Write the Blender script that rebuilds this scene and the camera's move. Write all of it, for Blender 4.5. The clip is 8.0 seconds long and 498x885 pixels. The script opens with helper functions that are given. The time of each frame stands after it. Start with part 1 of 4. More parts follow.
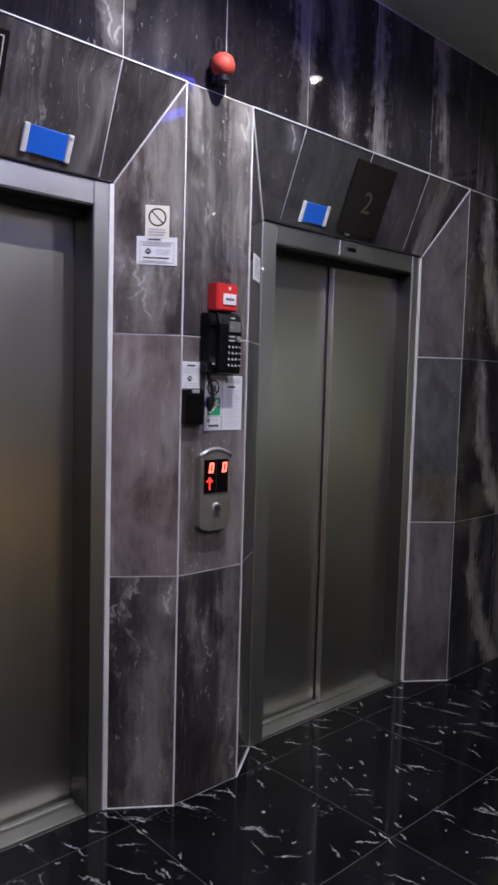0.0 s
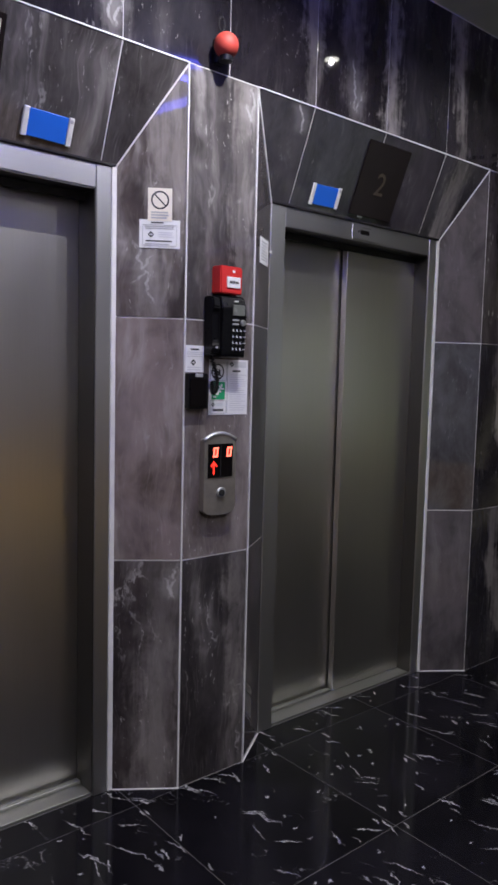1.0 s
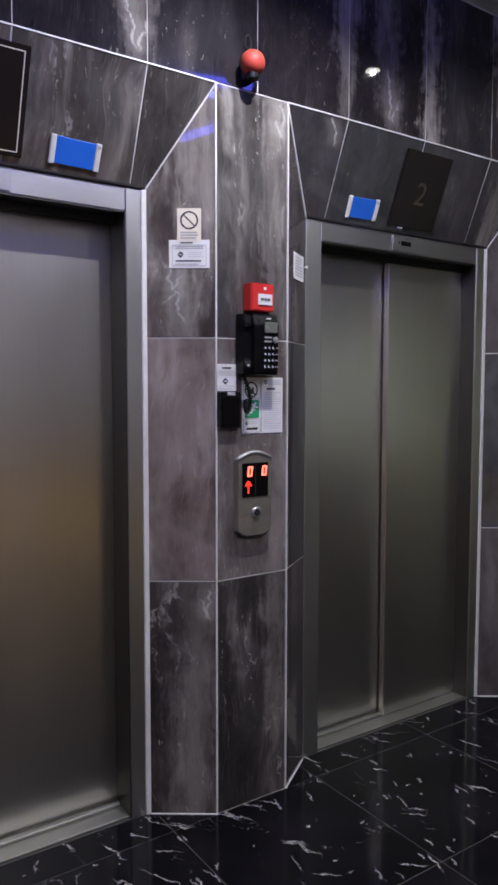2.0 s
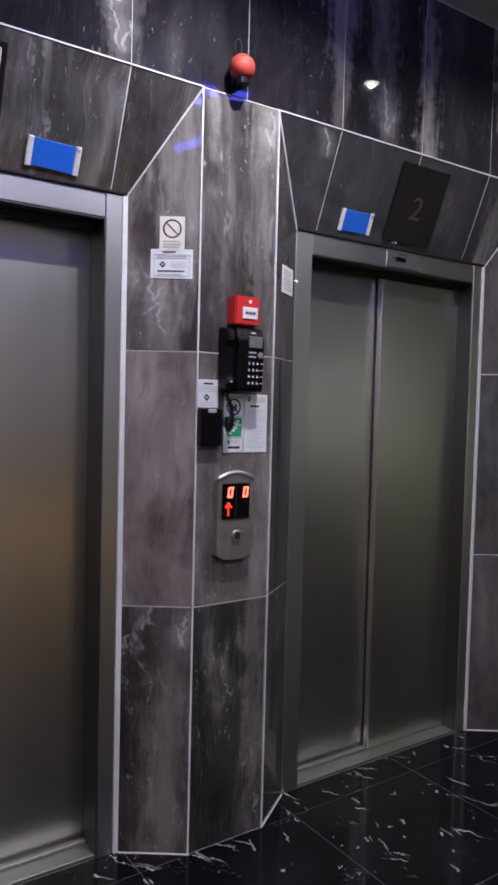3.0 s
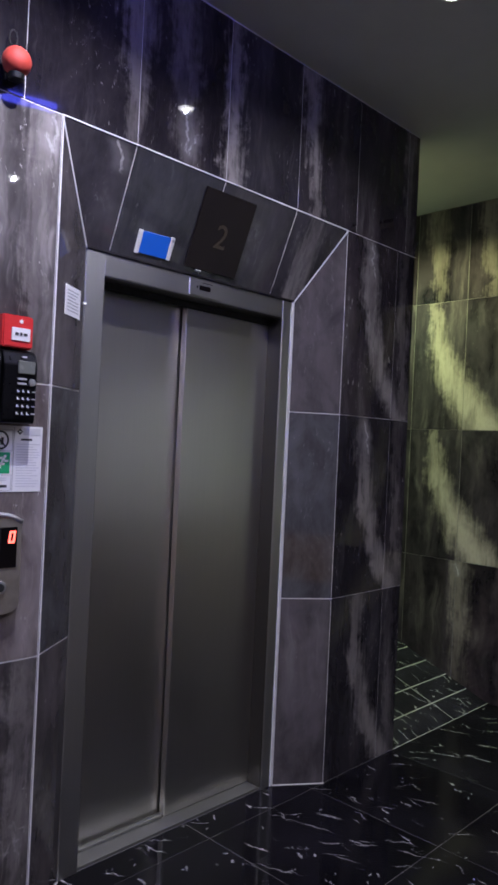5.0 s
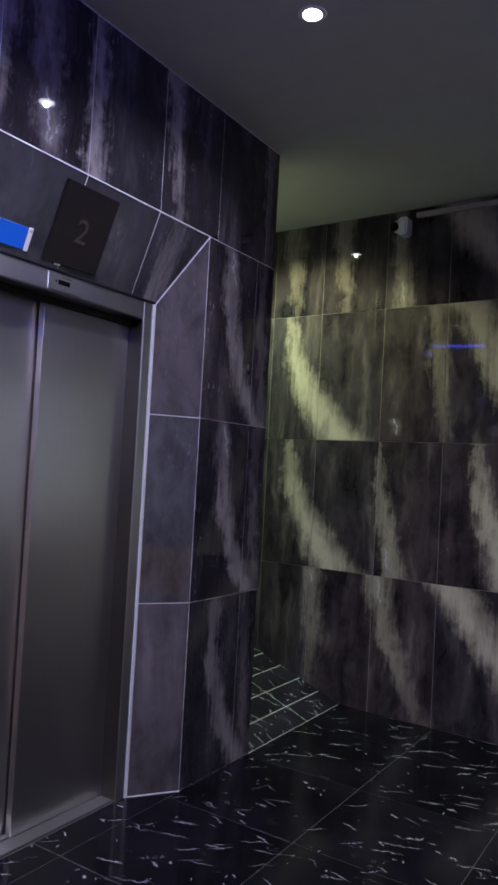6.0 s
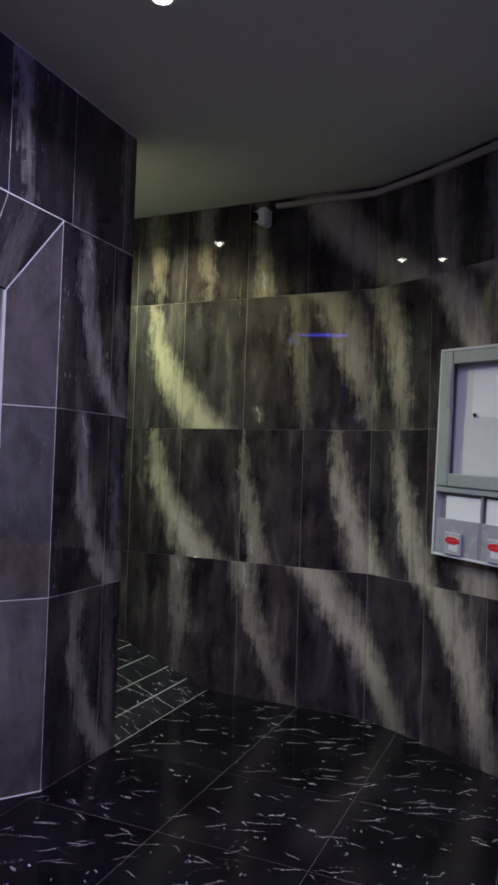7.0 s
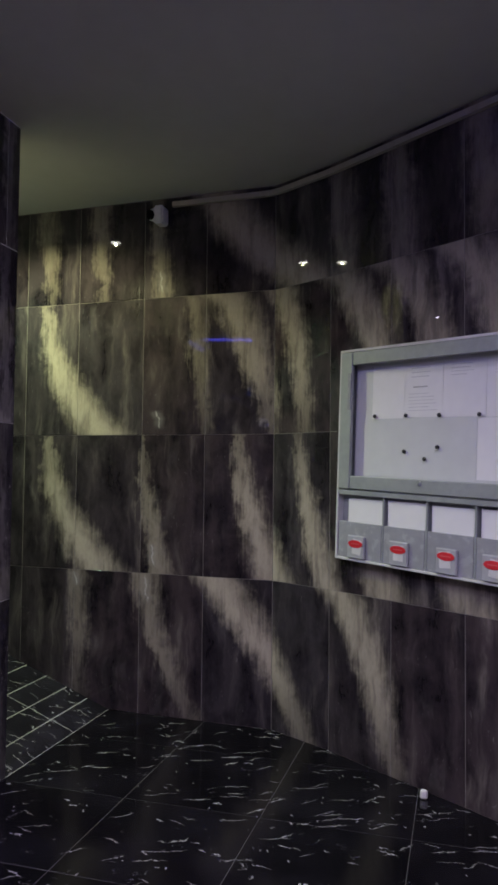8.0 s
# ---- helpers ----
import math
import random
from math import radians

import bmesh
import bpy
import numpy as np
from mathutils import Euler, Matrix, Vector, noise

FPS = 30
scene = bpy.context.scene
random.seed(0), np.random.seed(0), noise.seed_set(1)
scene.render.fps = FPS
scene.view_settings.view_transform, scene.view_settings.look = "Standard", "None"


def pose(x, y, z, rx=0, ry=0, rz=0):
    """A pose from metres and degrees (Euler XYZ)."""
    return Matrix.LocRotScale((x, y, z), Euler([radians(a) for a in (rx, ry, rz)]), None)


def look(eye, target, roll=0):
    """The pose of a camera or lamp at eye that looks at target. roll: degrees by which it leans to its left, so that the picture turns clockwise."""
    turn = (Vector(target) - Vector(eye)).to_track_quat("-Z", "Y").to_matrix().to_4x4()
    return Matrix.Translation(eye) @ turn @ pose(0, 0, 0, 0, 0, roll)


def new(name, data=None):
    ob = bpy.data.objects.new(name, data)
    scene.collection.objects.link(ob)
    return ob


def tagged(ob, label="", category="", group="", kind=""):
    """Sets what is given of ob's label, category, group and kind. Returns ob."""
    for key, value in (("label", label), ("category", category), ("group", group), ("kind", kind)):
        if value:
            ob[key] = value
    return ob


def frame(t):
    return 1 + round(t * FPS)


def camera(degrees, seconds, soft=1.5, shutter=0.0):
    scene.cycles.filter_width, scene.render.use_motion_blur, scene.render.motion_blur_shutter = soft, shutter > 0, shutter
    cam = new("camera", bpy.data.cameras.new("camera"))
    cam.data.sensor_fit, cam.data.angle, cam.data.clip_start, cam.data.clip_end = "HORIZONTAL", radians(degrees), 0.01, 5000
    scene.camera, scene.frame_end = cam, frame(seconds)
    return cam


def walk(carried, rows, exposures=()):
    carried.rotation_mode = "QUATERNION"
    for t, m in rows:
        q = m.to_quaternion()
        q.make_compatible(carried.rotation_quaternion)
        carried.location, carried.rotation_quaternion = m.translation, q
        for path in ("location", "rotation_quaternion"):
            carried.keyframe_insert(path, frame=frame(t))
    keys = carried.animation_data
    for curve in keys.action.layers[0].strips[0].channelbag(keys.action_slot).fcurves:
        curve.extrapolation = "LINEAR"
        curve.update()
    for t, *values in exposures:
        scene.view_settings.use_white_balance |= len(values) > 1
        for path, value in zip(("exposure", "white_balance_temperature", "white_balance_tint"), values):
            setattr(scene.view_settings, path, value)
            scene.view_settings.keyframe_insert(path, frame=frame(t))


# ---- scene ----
cam = camera(37.5, 8.0, soft=3.0)
PATH = [
    (0, (0.352, 0.157, 1.44), (1.709, 1.618, 1.287), 1.5),
    (0.5, (0.355, 0.159, 1.417), (1.727, 1.606, 1.266), 0.1),
    (1, (0.444, 0.094, 1.418), (1.725, 1.62, 1.239), 1.4),
    (1.5, (0.51, 0.058, 1.419), (1.708, 1.651, 1.255), 0.5),
    (1.7, (0.531, 0.051, 1.427), (1.699, 1.668, 1.273), 0.2),
    (2.8, (0.647, 0.062, 1.427), (1.737, 1.735, 1.314), 0.2),
    (3, (0.672, 0.112, 1.437), (1.805, 1.757, 1.337), 1.4),
    (3.5, (0.752, 0.21, 1.422), (1.997, 1.771, 1.313), 1.4),
    (4, (0.848, 0.205, 1.451), (2.069, 1.788, 1.375), 1.7),
    (4.5, (0.949, 0.163, 1.45), (2.275, 1.659, 1.382), 2.4),
    (4.7, (0.967, 0.15, 1.46), (2.336, 1.608, 1.418), 2.5),
    (5.8, (0.959, 0.159, 1.389), (2.598, 1.301, 1.477), 3.0),
    (6, (0.967, 0.164, 1.382), (2.646, 1.248, 1.459), 3.1),
    (6.5, (0.977, 0.134, 1.383), (2.746, 1.064, 1.46), 2.5),
    (7, (1.001, 0.108, 1.389), (2.84, 0.893, 1.448), 1.9),
    (7.5, (1.093, 0.113, 1.386), (2.977, 0.781, 1.426), 1.9),
    (8, (1.143, 0.101, 1.385), (3.063, 0.657, 1.468), 0.6),
]
EXPOSURES = [(0, 0.0, 6500, 6), (3.5, 0.0, 6550, 5), (4.5, 0.0, 6250, 10), (6.0, 0.0, 5550, 26), (8.0, 0.0, 5950, 31)]
walk(cam, [(t, look(eye, target, roll)) for t, eye, target, roll in PATH], EXPOSURES)

# ---- plan, in metres ----
YF, YR = 2.078, 2.210            # front of the lift wall; plane of the door frames
ROW = 0.8                        # height of a course of wall tiles
ZC = 2.988                       # ceiling
ZO = 2.068                       # top of the door frames
LIFTS = [(0.597, 1.642), (2.300, 3.342)]       # door frames, along x
SPLAY = 0.187                    # width of a splayed reveal, along x
XC = 4.078                       # corner of the lift wall
XL, YB = -1.6, -1.3              # closing walls
RAMP_Y, RAMP_SLOPE, RAMP_END = 2.078, 0.37, 4.4
FAR = [(5.16, 4.4), (5.085, 2.078), (5.045, 1.09), (4.845, 0.744), (3.424, -1.3)]   # far wall, in plan
# the last lamp is unseen, added to brighten the far wall
LAMPS = [(3.148, 1.405), (1.85, 1.40), (0.61, 1.40), (0.9, -0.9), (3.1, -0.1)]

# ---- world and lamps ----
world = bpy.data.worlds.new("world")
world.use_nodes = True
world.node_tree.nodes["Background"].inputs[0].default_value = (0.010, 0.010, 0.012, 1)
world.node_tree.nodes["Background"].inputs[1].default_value = 0.3
scene.world = world


def lamp(name, kind, where, power, colour, radius=0.04, target=None, cone=150, blend=0.9):
    data = bpy.data.lights.new(name, kind)
    data.energy, data.color = power, colour
    if kind == "SPOT":
        data.spot_size, data.spot_blend, data.shadow_soft_size = radians(cone), blend, radius
    elif kind == "POINT":
        data.shadow_soft_size = radius
    ob = new(name, data)
    ob.matrix_world = look(where, target or (where[0], where[1] + 0.001, where[2] - 1))
    return ob


COOL = (0.955, 0.92, 0.975)
POWERS = [36, 102, 26, 168, 18]
CONES = [148, 148, 148, 148, 168]
for (lx, ly), power, wide in zip(LAMPS, POWERS, CONES):
    lamp("downlight_lamp", "SPOT", (lx, ly, ZC - 0.012), power, COOL, 0.010, cone=wide, blend=0.65)
lamp("corridor_lamp", "SPOT", (4.44, 2.47, ZC - 0.012), 86, (0.93, 1.0, 0.42), 0.010, cone=150, blend=0.5)
lamp("ramp_lamp", "SPOT", (4.60, 3.45, ZC - 0.012), 85, (0.52, 1.0, 0.52), 0.010, cone=150, blend=0.5)


# ---- materials ----
class Nodes:
    """Short hand for a node tree."""

    def __init__(self, name):
        self.mat = bpy.data.materials.new(name)
        self.mat.use_nodes = True
        self.tree = self.mat.node_tree
        self.bsdf = self.tree.nodes["Principled BSDF"]

    def put(self, socket, value):
        if hasattr(value, "is_output"):
            self.tree.links.new(value, socket)
        elif isinstance(value, tuple) and len(value) == 3 and socket.type == "RGBA":
            socket.default_value = (*value, 1)
        else:
            socket.default_value = value

    def math(self, op, a, b=0.0, c=0.0):
        n = self.tree.nodes.new("ShaderNodeMath")
        n.operation = op
        for i, v in enumerate((a, b, c)):
            self.put(n.inputs[i], v)
        return n.outputs[0]

    def ramp(self, value, lo, hi, a=0.0, b=1.0):
        n = self.tree.nodes.new("ShaderNodeMapRange")
        n.interpolation_type = "SMOOTHSTEP"
        for i, v in enumerate((value, lo, hi, a, b)):
            self.put(n.inputs[i], v)
        return n.outputs[0]

    def vec(self, x, y, z=0.0):
        n = self.tree.nodes.new("ShaderNodeCombineXYZ")
        for i, v in enumerate((x, y, z)):
            self.put(n.inputs[i], v)
        return n.outputs[0]

    def noise(self, vector, scale=1.0, detail=4.0, rough=0.55, warp=0.0):
        n = self.tree.nodes.new("ShaderNodeTexNoise")
        self.put(n.inputs["Vector"], vector)
        n.inputs["Scale"].default_value, n.inputs["Detail"].default_value = scale, detail
        n.inputs["Roughness"].default_value, n.inputs["Distortion"].default_value = rough, warp
        return n.outputs[0]

    def mix(self, factor, a, b):
        n = self.tree.nodes.new("ShaderNodeMix")
        n.data_type = "RGBA"
        self.put(n.inputs[0], factor)
        self.put(n.inputs[6], a)
        self.put(n.inputs[7], b)
        return n.outputs[2]

    def uv(self):
        n = self.tree.nodes.new("ShaderNodeUVMap")
        s = self.tree.nodes.new("ShaderNodeSeparateXYZ")
        self.tree.links.new(n.outputs[0], s.inputs[0])
        return s.outputs[0], s.outputs[1]

    def xyz(self, which="Object"):
        n = self.tree.nodes.new("ShaderNodeTexCoord")
        s = self.tree.nodes.new("ShaderNodeSeparateXYZ")
        self.tree.links.new(n.outputs[which], s.inputs[0])
        return s.outputs[0], s.outputs[1], s.outputs[2]

    def world_xyz(self):
        n = self.tree.nodes.new("ShaderNodeNewGeometry")
        s = self.tree.nodes.new("ShaderNodeSeparateXYZ")
        self.tree.links.new(n.outputs["Position"], s.inputs[0])
        return s.outputs[0], s.outputs[1], s.outputs[2]

    def random(self):
        return self.tree.nodes.new("ShaderNodeObjectInfo").outputs["Random"]

    def bump(self, height, strength=0.2, distance=0.002):
        n = self.tree.nodes.new("ShaderNodeBump")
        n.inputs["Strength"].default_value, n.inputs["Distance"].default_value = strength, distance
        self.put(n.inputs["Height"], height)
        self.put(self.bsdf.inputs["Normal"], n.outputs[0])

    def finish(self, colour, rough, metal=0.0, **more):
        self.put(self.bsdf.inputs["Base Color"], colour)
        self.put(self.bsdf.inputs["Roughness"], rough)
        self.put(self.bsdf.inputs["Metallic"], metal)
        for key, value in more.items():
            self.put(self.bsdf.inputs[key.replace("_", " ").title() if key != "ior" else "IOR"], value)
        return self.mat


def stone(name, flames=(), squiggles=(), dark=(0.022, 0.019, 0.022), mid=(0.150, 0.131, 0.131), pale=(0.40, 0.37, 0.355), cloud=(0.46, 0.68), warm=1.0, grain=1.0, vein=0.6, ribbon=0.15, fleck=0.8, flame=(0.41, 0.375, 0.355)):
    """Polished dark porcelain with a printed upright grain.
    flames: (s, drift, width at the top, at the foot, strength, bend) of the pale tongues of a course;
    squiggles: (s, z at the top, z at the foot, lean) of the chalky crooked veins."""
    n = Nodes(name)
    s, z = n.uv()
    r = n.random()
    r50 = n.math("MULTIPLY", r, 37.0)
    plain_s = s
    sway = n.noise(n.vec(n.math("MULTIPLY_ADD", s, 3.0, r50), n.math("MULTIPLY", z, 3.5), r50), 1.0, 3, 0.55)
    s = n.math("MULTIPLY_ADD", n.math("SUBTRACT", sway, 0.5), 0.10, s)
    a = n.noise(n.vec(n.math("MULTIPLY_ADD", s, 5.0 * grain, r50), n.math("MULTIPLY", z, 1.1 * grain ** 0.5), r50), 1.0, 5, 0.55, 0.35)
    b = n.noise(n.vec(n.math("MULTIPLY_ADD", s, 16.0, r50), n.math("MULTIPLY", z, 2.6), r50), 1.0, 5, 0.62, 0.3)
    thread = n.noise(n.vec(n.math("MULTIPLY_ADD", s, 130.0, r50), n.math("MULTIPLY", z, 7.0), r50), 1.0, 3, 0.6)
    fine = n.noise(n.vec(n.math("MULTIPLY", s, 90.0), n.math("MULTIPLY", z, 34.0), r50), 1.0, 4, 0.65)
    spot = n.noise(n.vec(n.math("MULTIPLY", s, 6.0), n.math("MULTIPLY", z, 4.0), r50), 1.0, 5, 0.6, 0.4)
    hue = n.ramp(n.math("FRACT", n.math("MULTIPLY", r, 7.3)), 0.25, 0.75)
    tone = n.mix(hue, tuple(c * k for c, k in zip(mid, (1 + 0.14 * warm, 1 - 0.05 * warm, 1 - 0.06 * warm))), tuple(c * k for c, k in zip(mid, (0.90, 0.97, 1.0))))
    col = n.mix(n.ramp(n.math("MULTIPLY_ADD", spot, 0.5, n.math("MULTIPLY", a, 0.5)), 0.36, 0.62), dark, tone)
    col = n.mix(n.math("MULTIPLY", n.math("MULTIPLY", n.ramp(a, cloud[0], cloud[1]), n.ramp(b, 0.34, 0.66)), 0.85), col, pale)
    # upright threads of the print
    col = n.mix(n.math("MULTIPLY", n.ramp(thread, 0.50, 0.72), n.ramp(b, 0.40, 0.65, 0.0, 0.36 * fleck)), col, pale)
    # short upright chalky flecks, in loose swarms
    chips = n.noise(n.vec(n.math("MULTIPLY_ADD", s, 95.0, r50), n.math("MULTIPLY", z, 30.0), r50), 1.0, 3, 0.6, 0.6)
    col = n.mix(n.math("MULTIPLY", n.ramp(chips, 0.645, 0.70), n.ramp(n.math("MULTIPLY_ADD", sway, 0.5, n.math("MULTIPLY", spot, 0.5)), 0.47, 0.58, 0.0, fleck)), col, (0.46, 0.44, 0.43))
    # a few pale crooked veins near the tile edges
    wob = n.noise(n.vec(n.math("MULTIPLY_ADD", s, 8.0, r50), n.math("MULTIPLY", z, 6.0), r50), 1.0, 3, 0.6)
    line = n.ramp(n.math("ABSOLUTE", n.math("SUBTRACT", n.noise(n.vec(n.math("MULTIPLY_ADD", s, 5.0, r50), n.math("MULTIPLY_ADD", wob, 1.0, n.math("MULTIPLY", z, 1.2)), r50), 1.0, 2, 0.5), 0.52)), 0.0, 0.014, 1.0, 0.0)
    col = n.mix(n.math("MULTIPLY", n.math("MULTIPLY", line, n.ramp(fine, 0.40, 0.55)), n.ramp(spot, 0.50, 0.62, 0.0, vein)), col, (0.46, 0.44, 0.43))
    band = n.noise(n.vec(n.math("MULTIPLY_ADD", s, 8.0, r50), n.math("MULTIPLY_ADD", wob, 0.5, n.math("MULTIPLY", z, 0.7)), n.math("ADD", r50, 9.0)), 1.0, 2, 0.5, 0.3)
    band = n.math("MULTIPLY", n.ramp(n.math("ABSOLUTE", n.math("SUBTRACT", band, 0.54)), 0.004, 0.060, 1.0, 0.0), n.ramp(sway, 0.48, 0.64, 0.0, ribbon))
    col = n.mix(n.math("MULTIPLY", band, n.ramp(b, 0.30, 0.6, 0.2, 1.0)), col, (0.46, 0.43, 0.415))
    col = n.mix(n.ramp(fine, 0.35, 0.75, 0.0, 0.22), col, mid)
    s = plain_s
    v = n.math("FRACT", n.math("DIVIDE", z, ROW))
    down = n.math("SUBTRACT", 1.0, v)
    wav = n.noise(n.vec(n.math("MULTIPLY", s, 9.0), n.math("MULTIPLY", z, 7.0), r50), 1.0, 6, 0.70, 0.4)
    comb = n.noise(n.vec(n.math("MULTIPLY", s, 60.0), n.math("MULTIPLY", z, 5.0), r50), 1.0, 4, 0.62)
    edge = n.math("MULTIPLY_ADD", n.math("SUBTRACT", wav, 0.5), 0.21, n.math("MULTIPLY", n.math("SUBTRACT", comb, 0.5), 0.12))
    total = None
    for s0, drift, top, foot, strength, *bend in flames:
        centre = n.math("MULTIPLY_ADD", n.math("POWER", down, bend[0] if bend else 1.9), drift, s0)
        off = n.math("SUBTRACT", n.math("ADD", s, edge), centre)
        wide = n.math("MULTIPLY_ADD", down, (foot - top) * 1.25, top * 1.25)
        ratio = n.math("DIVIDE", off, wide)
        m = n.math("MULTIPLY", n.math("MULTIPLY", n.ramp(ratio, -1.7, -0.1), n.ramp(ratio, 0.1, 2.3, 1.0, 0.0)), strength)
        m = n.math("MULTIPLY", m, n.ramp(down, 0.0, 0.55, 0.45, 1.0) if foot > top else n.ramp(down, 0.45, 1.0, 1.0, 0.40))
        total = m if total is None else n.math("MAXIMUM", total, m)
    if total is not None:
        soft = n.math("MULTIPLY", total, n.math("MULTIPLY", n.ramp(fine, 0.15, 0.6, 0.82, 1.0), n.ramp(b, 0.30, 0.55, 0.50, 1.0)))
        col = n.mix(soft, col, flame)
    jag = n.noise(n.vec(n.math("MULTIPLY", s, 2.0), n.math("MULTIPLY", z, 17.0), 3.0), 1.0, 3, 0.5)
    for s0, z1, z0, lean in squiggles:
        run = n.math("DIVIDE", n.math("SUBTRACT", z1, z), z1 - z0)
        off = n.math("ABSOLUTE", n.math("SUBTRACT", n.math("MULTIPLY_ADD", n.math("SUBTRACT", jag, 0.5), 0.085, s), n.math("MULTIPLY_ADD", run, lean, s0)))
        m = n.math("MULTIPLY", n.math("MULTIPLY", n.ramp(off, 0.002, 0.009, 0.75, 0.0), n.ramp(fine, 0.36, 0.52, 0.35, 1.0)), n.math("MULTIPLY", n.ramp(run, -0.05, 0.12), n.ramp(run, 0.75, 1.0, 1.0, 0.0)))
        glaze = n.math("MULTIPLY", n.ramp(off, 0.01, 0.05, 0.16, 0.0), n.math("MULTIPLY", n.ramp(run, -0.1, 0.2), n.ramp(run, 0.6, 1.1, 1.0, 0.0)))
        col = n.mix(n.math("MAXIMUM", m, glaze), col, (0.50, 0.48, 0.47))
    rough = n.ramp(b, 0.2, 0.8, 0.02, 0.04)
    n.bump(spot, 0.006, 0.002)
    return n.finish(col, rough)


def marble_floor(name, veins=1.0, base=1.0):
    n = Nodes(name)
    x, y, z = n.world_xyz()
    r = n.math("MULTIPLY", n.random(), 41.0)
    wx = n.math("MULTIPLY_ADD", n.math("SUBTRACT", n.noise(n.vec(x, y, 1.0), 17.0, 5, 0.68), 0.5), 0.070, x)
    wy = n.math("MULTIPLY_ADD", n.math("SUBTRACT", n.noise(n.vec(x, y, 5.0), 17.0, 5, 0.68), 0.5), 0.070, y)
    rag = n.noise(n.vec(x, y, 2.0), 85.0, 3, 0.6)
    m = None
    # thin white dashes in a few leading directions, and specks
    for angle, su, sw, reach, share in ((-72, 6.5, 105.0, 0.44, 0.010), (-47, 8.0, 115.0, 0.42, 0.010), (-108, 9.0, 115.0, 0.42, 0.007), (-66, 4.5, 150.0, 0.45, 0.005), (20, 40.0, 80.0, 0.36, 0.006), (75, 18.0, 80.0, 0.40, 0.008)):
        ca, sa = math.cos(radians(angle)), math.sin(radians(angle))
        u = n.math("ADD", n.math("MULTIPLY", wx, ca * su), n.math("MULTIPLY", wy, sa * su))
        w = n.math("ADD", n.math("MULTIPLY", wx, -sa * sw), n.math("MULTIPLY", wy, ca * sw))
        cells = n.tree.nodes.new("ShaderNodeTexVoronoi")
        cells.voronoi_dimensions = "2D"
        cells.inputs["Scale"].default_value = 1.0
        n.put(cells.inputs["Vector"], n.vec(u, w))
        pick = n.tree.nodes.new("ShaderNodeSeparateColor")
        n.put(pick.inputs[0], cells.outputs["Color"])
        dash = n.math("MULTIPLY", n.ramp(cells.outputs["Distance"], reach * 0.45, reach, 1.0, 0.0), n.math("LESS_THAN", pick.outputs[0], share * veins))
        dash = n.math("MULTIPLY", dash, n.ramp(pick.outputs[1], 0.0, 1.0, 0.45, 1.0))
        m = dash if m is None else n.math("MAXIMUM", m, dash)
    m = n.math("MULTIPLY", m, n.ramp(rag, 0.36, 0.50, 0.15, 1.0))
    # faint broken web of hair veins
    ca, sa = math.cos(radians(-65)), math.sin(radians(-65))
    u = n.math("ADD", n.math("MULTIPLY", wx, ca * 2.2), n.math("MULTIPLY", wy, sa * 2.2))
    w = n.math("ADD", n.math("MULTIPLY", wx, -sa * 7.0), n.math("MULTIPLY", wy, ca * 7.0))
    hair = n.ramp(n.math("ABSOLUTE", n.math("SUBTRACT", n.noise(n.vec(u, w, r), 1.6, 3, 0.55), 0.5)), 0.0, 0.010, 1.0, 0.0)
    hair = n.math("MULTIPLY", n.math("MULTIPLY", hair, n.ramp(rag, 0.45, 0.58)), n.ramp(n.noise(n.vec(x, y, 8.0), 9.0, 2), 0.54, 0.66, 0.0, 0.40))
    m = n.math("MAXIMUM", m, hair)
    cloud = n.noise(n.vec(x, y, r), 3.0, 4)
    col = n.mix(n.ramp(cloud, 0.3, 0.8), tuple(c * base for c in (0.0045, 0.0042, 0.0055)), tuple(c * base for c in (0.011, 0.0100, 0.0140)))
    col = n.mix(m, col, (0.43, 0.42, 0.43))
    n.bump(cloud, 0.02, 0.002)
    n.bsdf.inputs["Specular IOR Level"].default_value = 0.20
    return n.finish(col, n.ramp(cloud, 0.3, 0.7, 0.08, 0.16))


def plain(name, colour, rough=0.5, metal=0.0, scale=30.0, vary=0.12, bump=0.05, **more):
    n = Nodes(name)
    x, y, z = n.xyz()
    t = n.noise(n.vec(x, y, z), scale, 4)
    big = n.noise(n.vec(x, y, z), scale * 0.12, 3)
    lo, hi = tuple(c * (1 - vary) for c in colour), tuple(min(1, c * (1 + vary)) for c in colour)
    col = n.mix(n.ramp(n.math("MULTIPLY_ADD", big, 0.6, n.math("MULTIPLY", t, 0.4)), 0.3, 0.7), lo, hi)
    n.bump(t, bump, 0.001)
    return n.finish(col, n.ramp(t, 0.3, 0.7, rough * 0.85, min(1, rough * 1.15)), metal, **more)


def brushed(name, colour=(0.62, 0.605, 0.56), rough=0.30, along="z"):
    n = Nodes(name)
    x, y, z = n.world_xyz()
    if along == "z":
        v = n.vec(n.math("MULTIPLY", x, 300.0), n.math("MULTIPLY", y, 300.0), n.math("MULTIPLY", z, 3.0))
    else:
        v = n.vec(n.math("MULTIPLY", x, 3.0), n.math("MULTIPLY", y, 300.0), n.math("MULTIPLY", z, 300.0))
    t = n.noise(v, 1.0, 3, 0.6)
    smear = n.noise(n.vec(n.math("MULTIPLY", x, 3.0), n.math("MULTIPLY", y, 3.0), n.math("MULTIPLY", z, 1.2)), 1.0, 4)
    col = n.mix(n.ramp(t, 0.3, 0.7), tuple(c * 0.965 for c in colour), colour)
    col = n.mix(n.ramp(smear, 0.4, 0.75, 0.0, 0.10), col, tuple(c * 0.75 for c in colour))
    return n.finish(col, n.ramp(smear, 0.3, 0.8, rough * 0.92, rough * 1.12), 1.0)


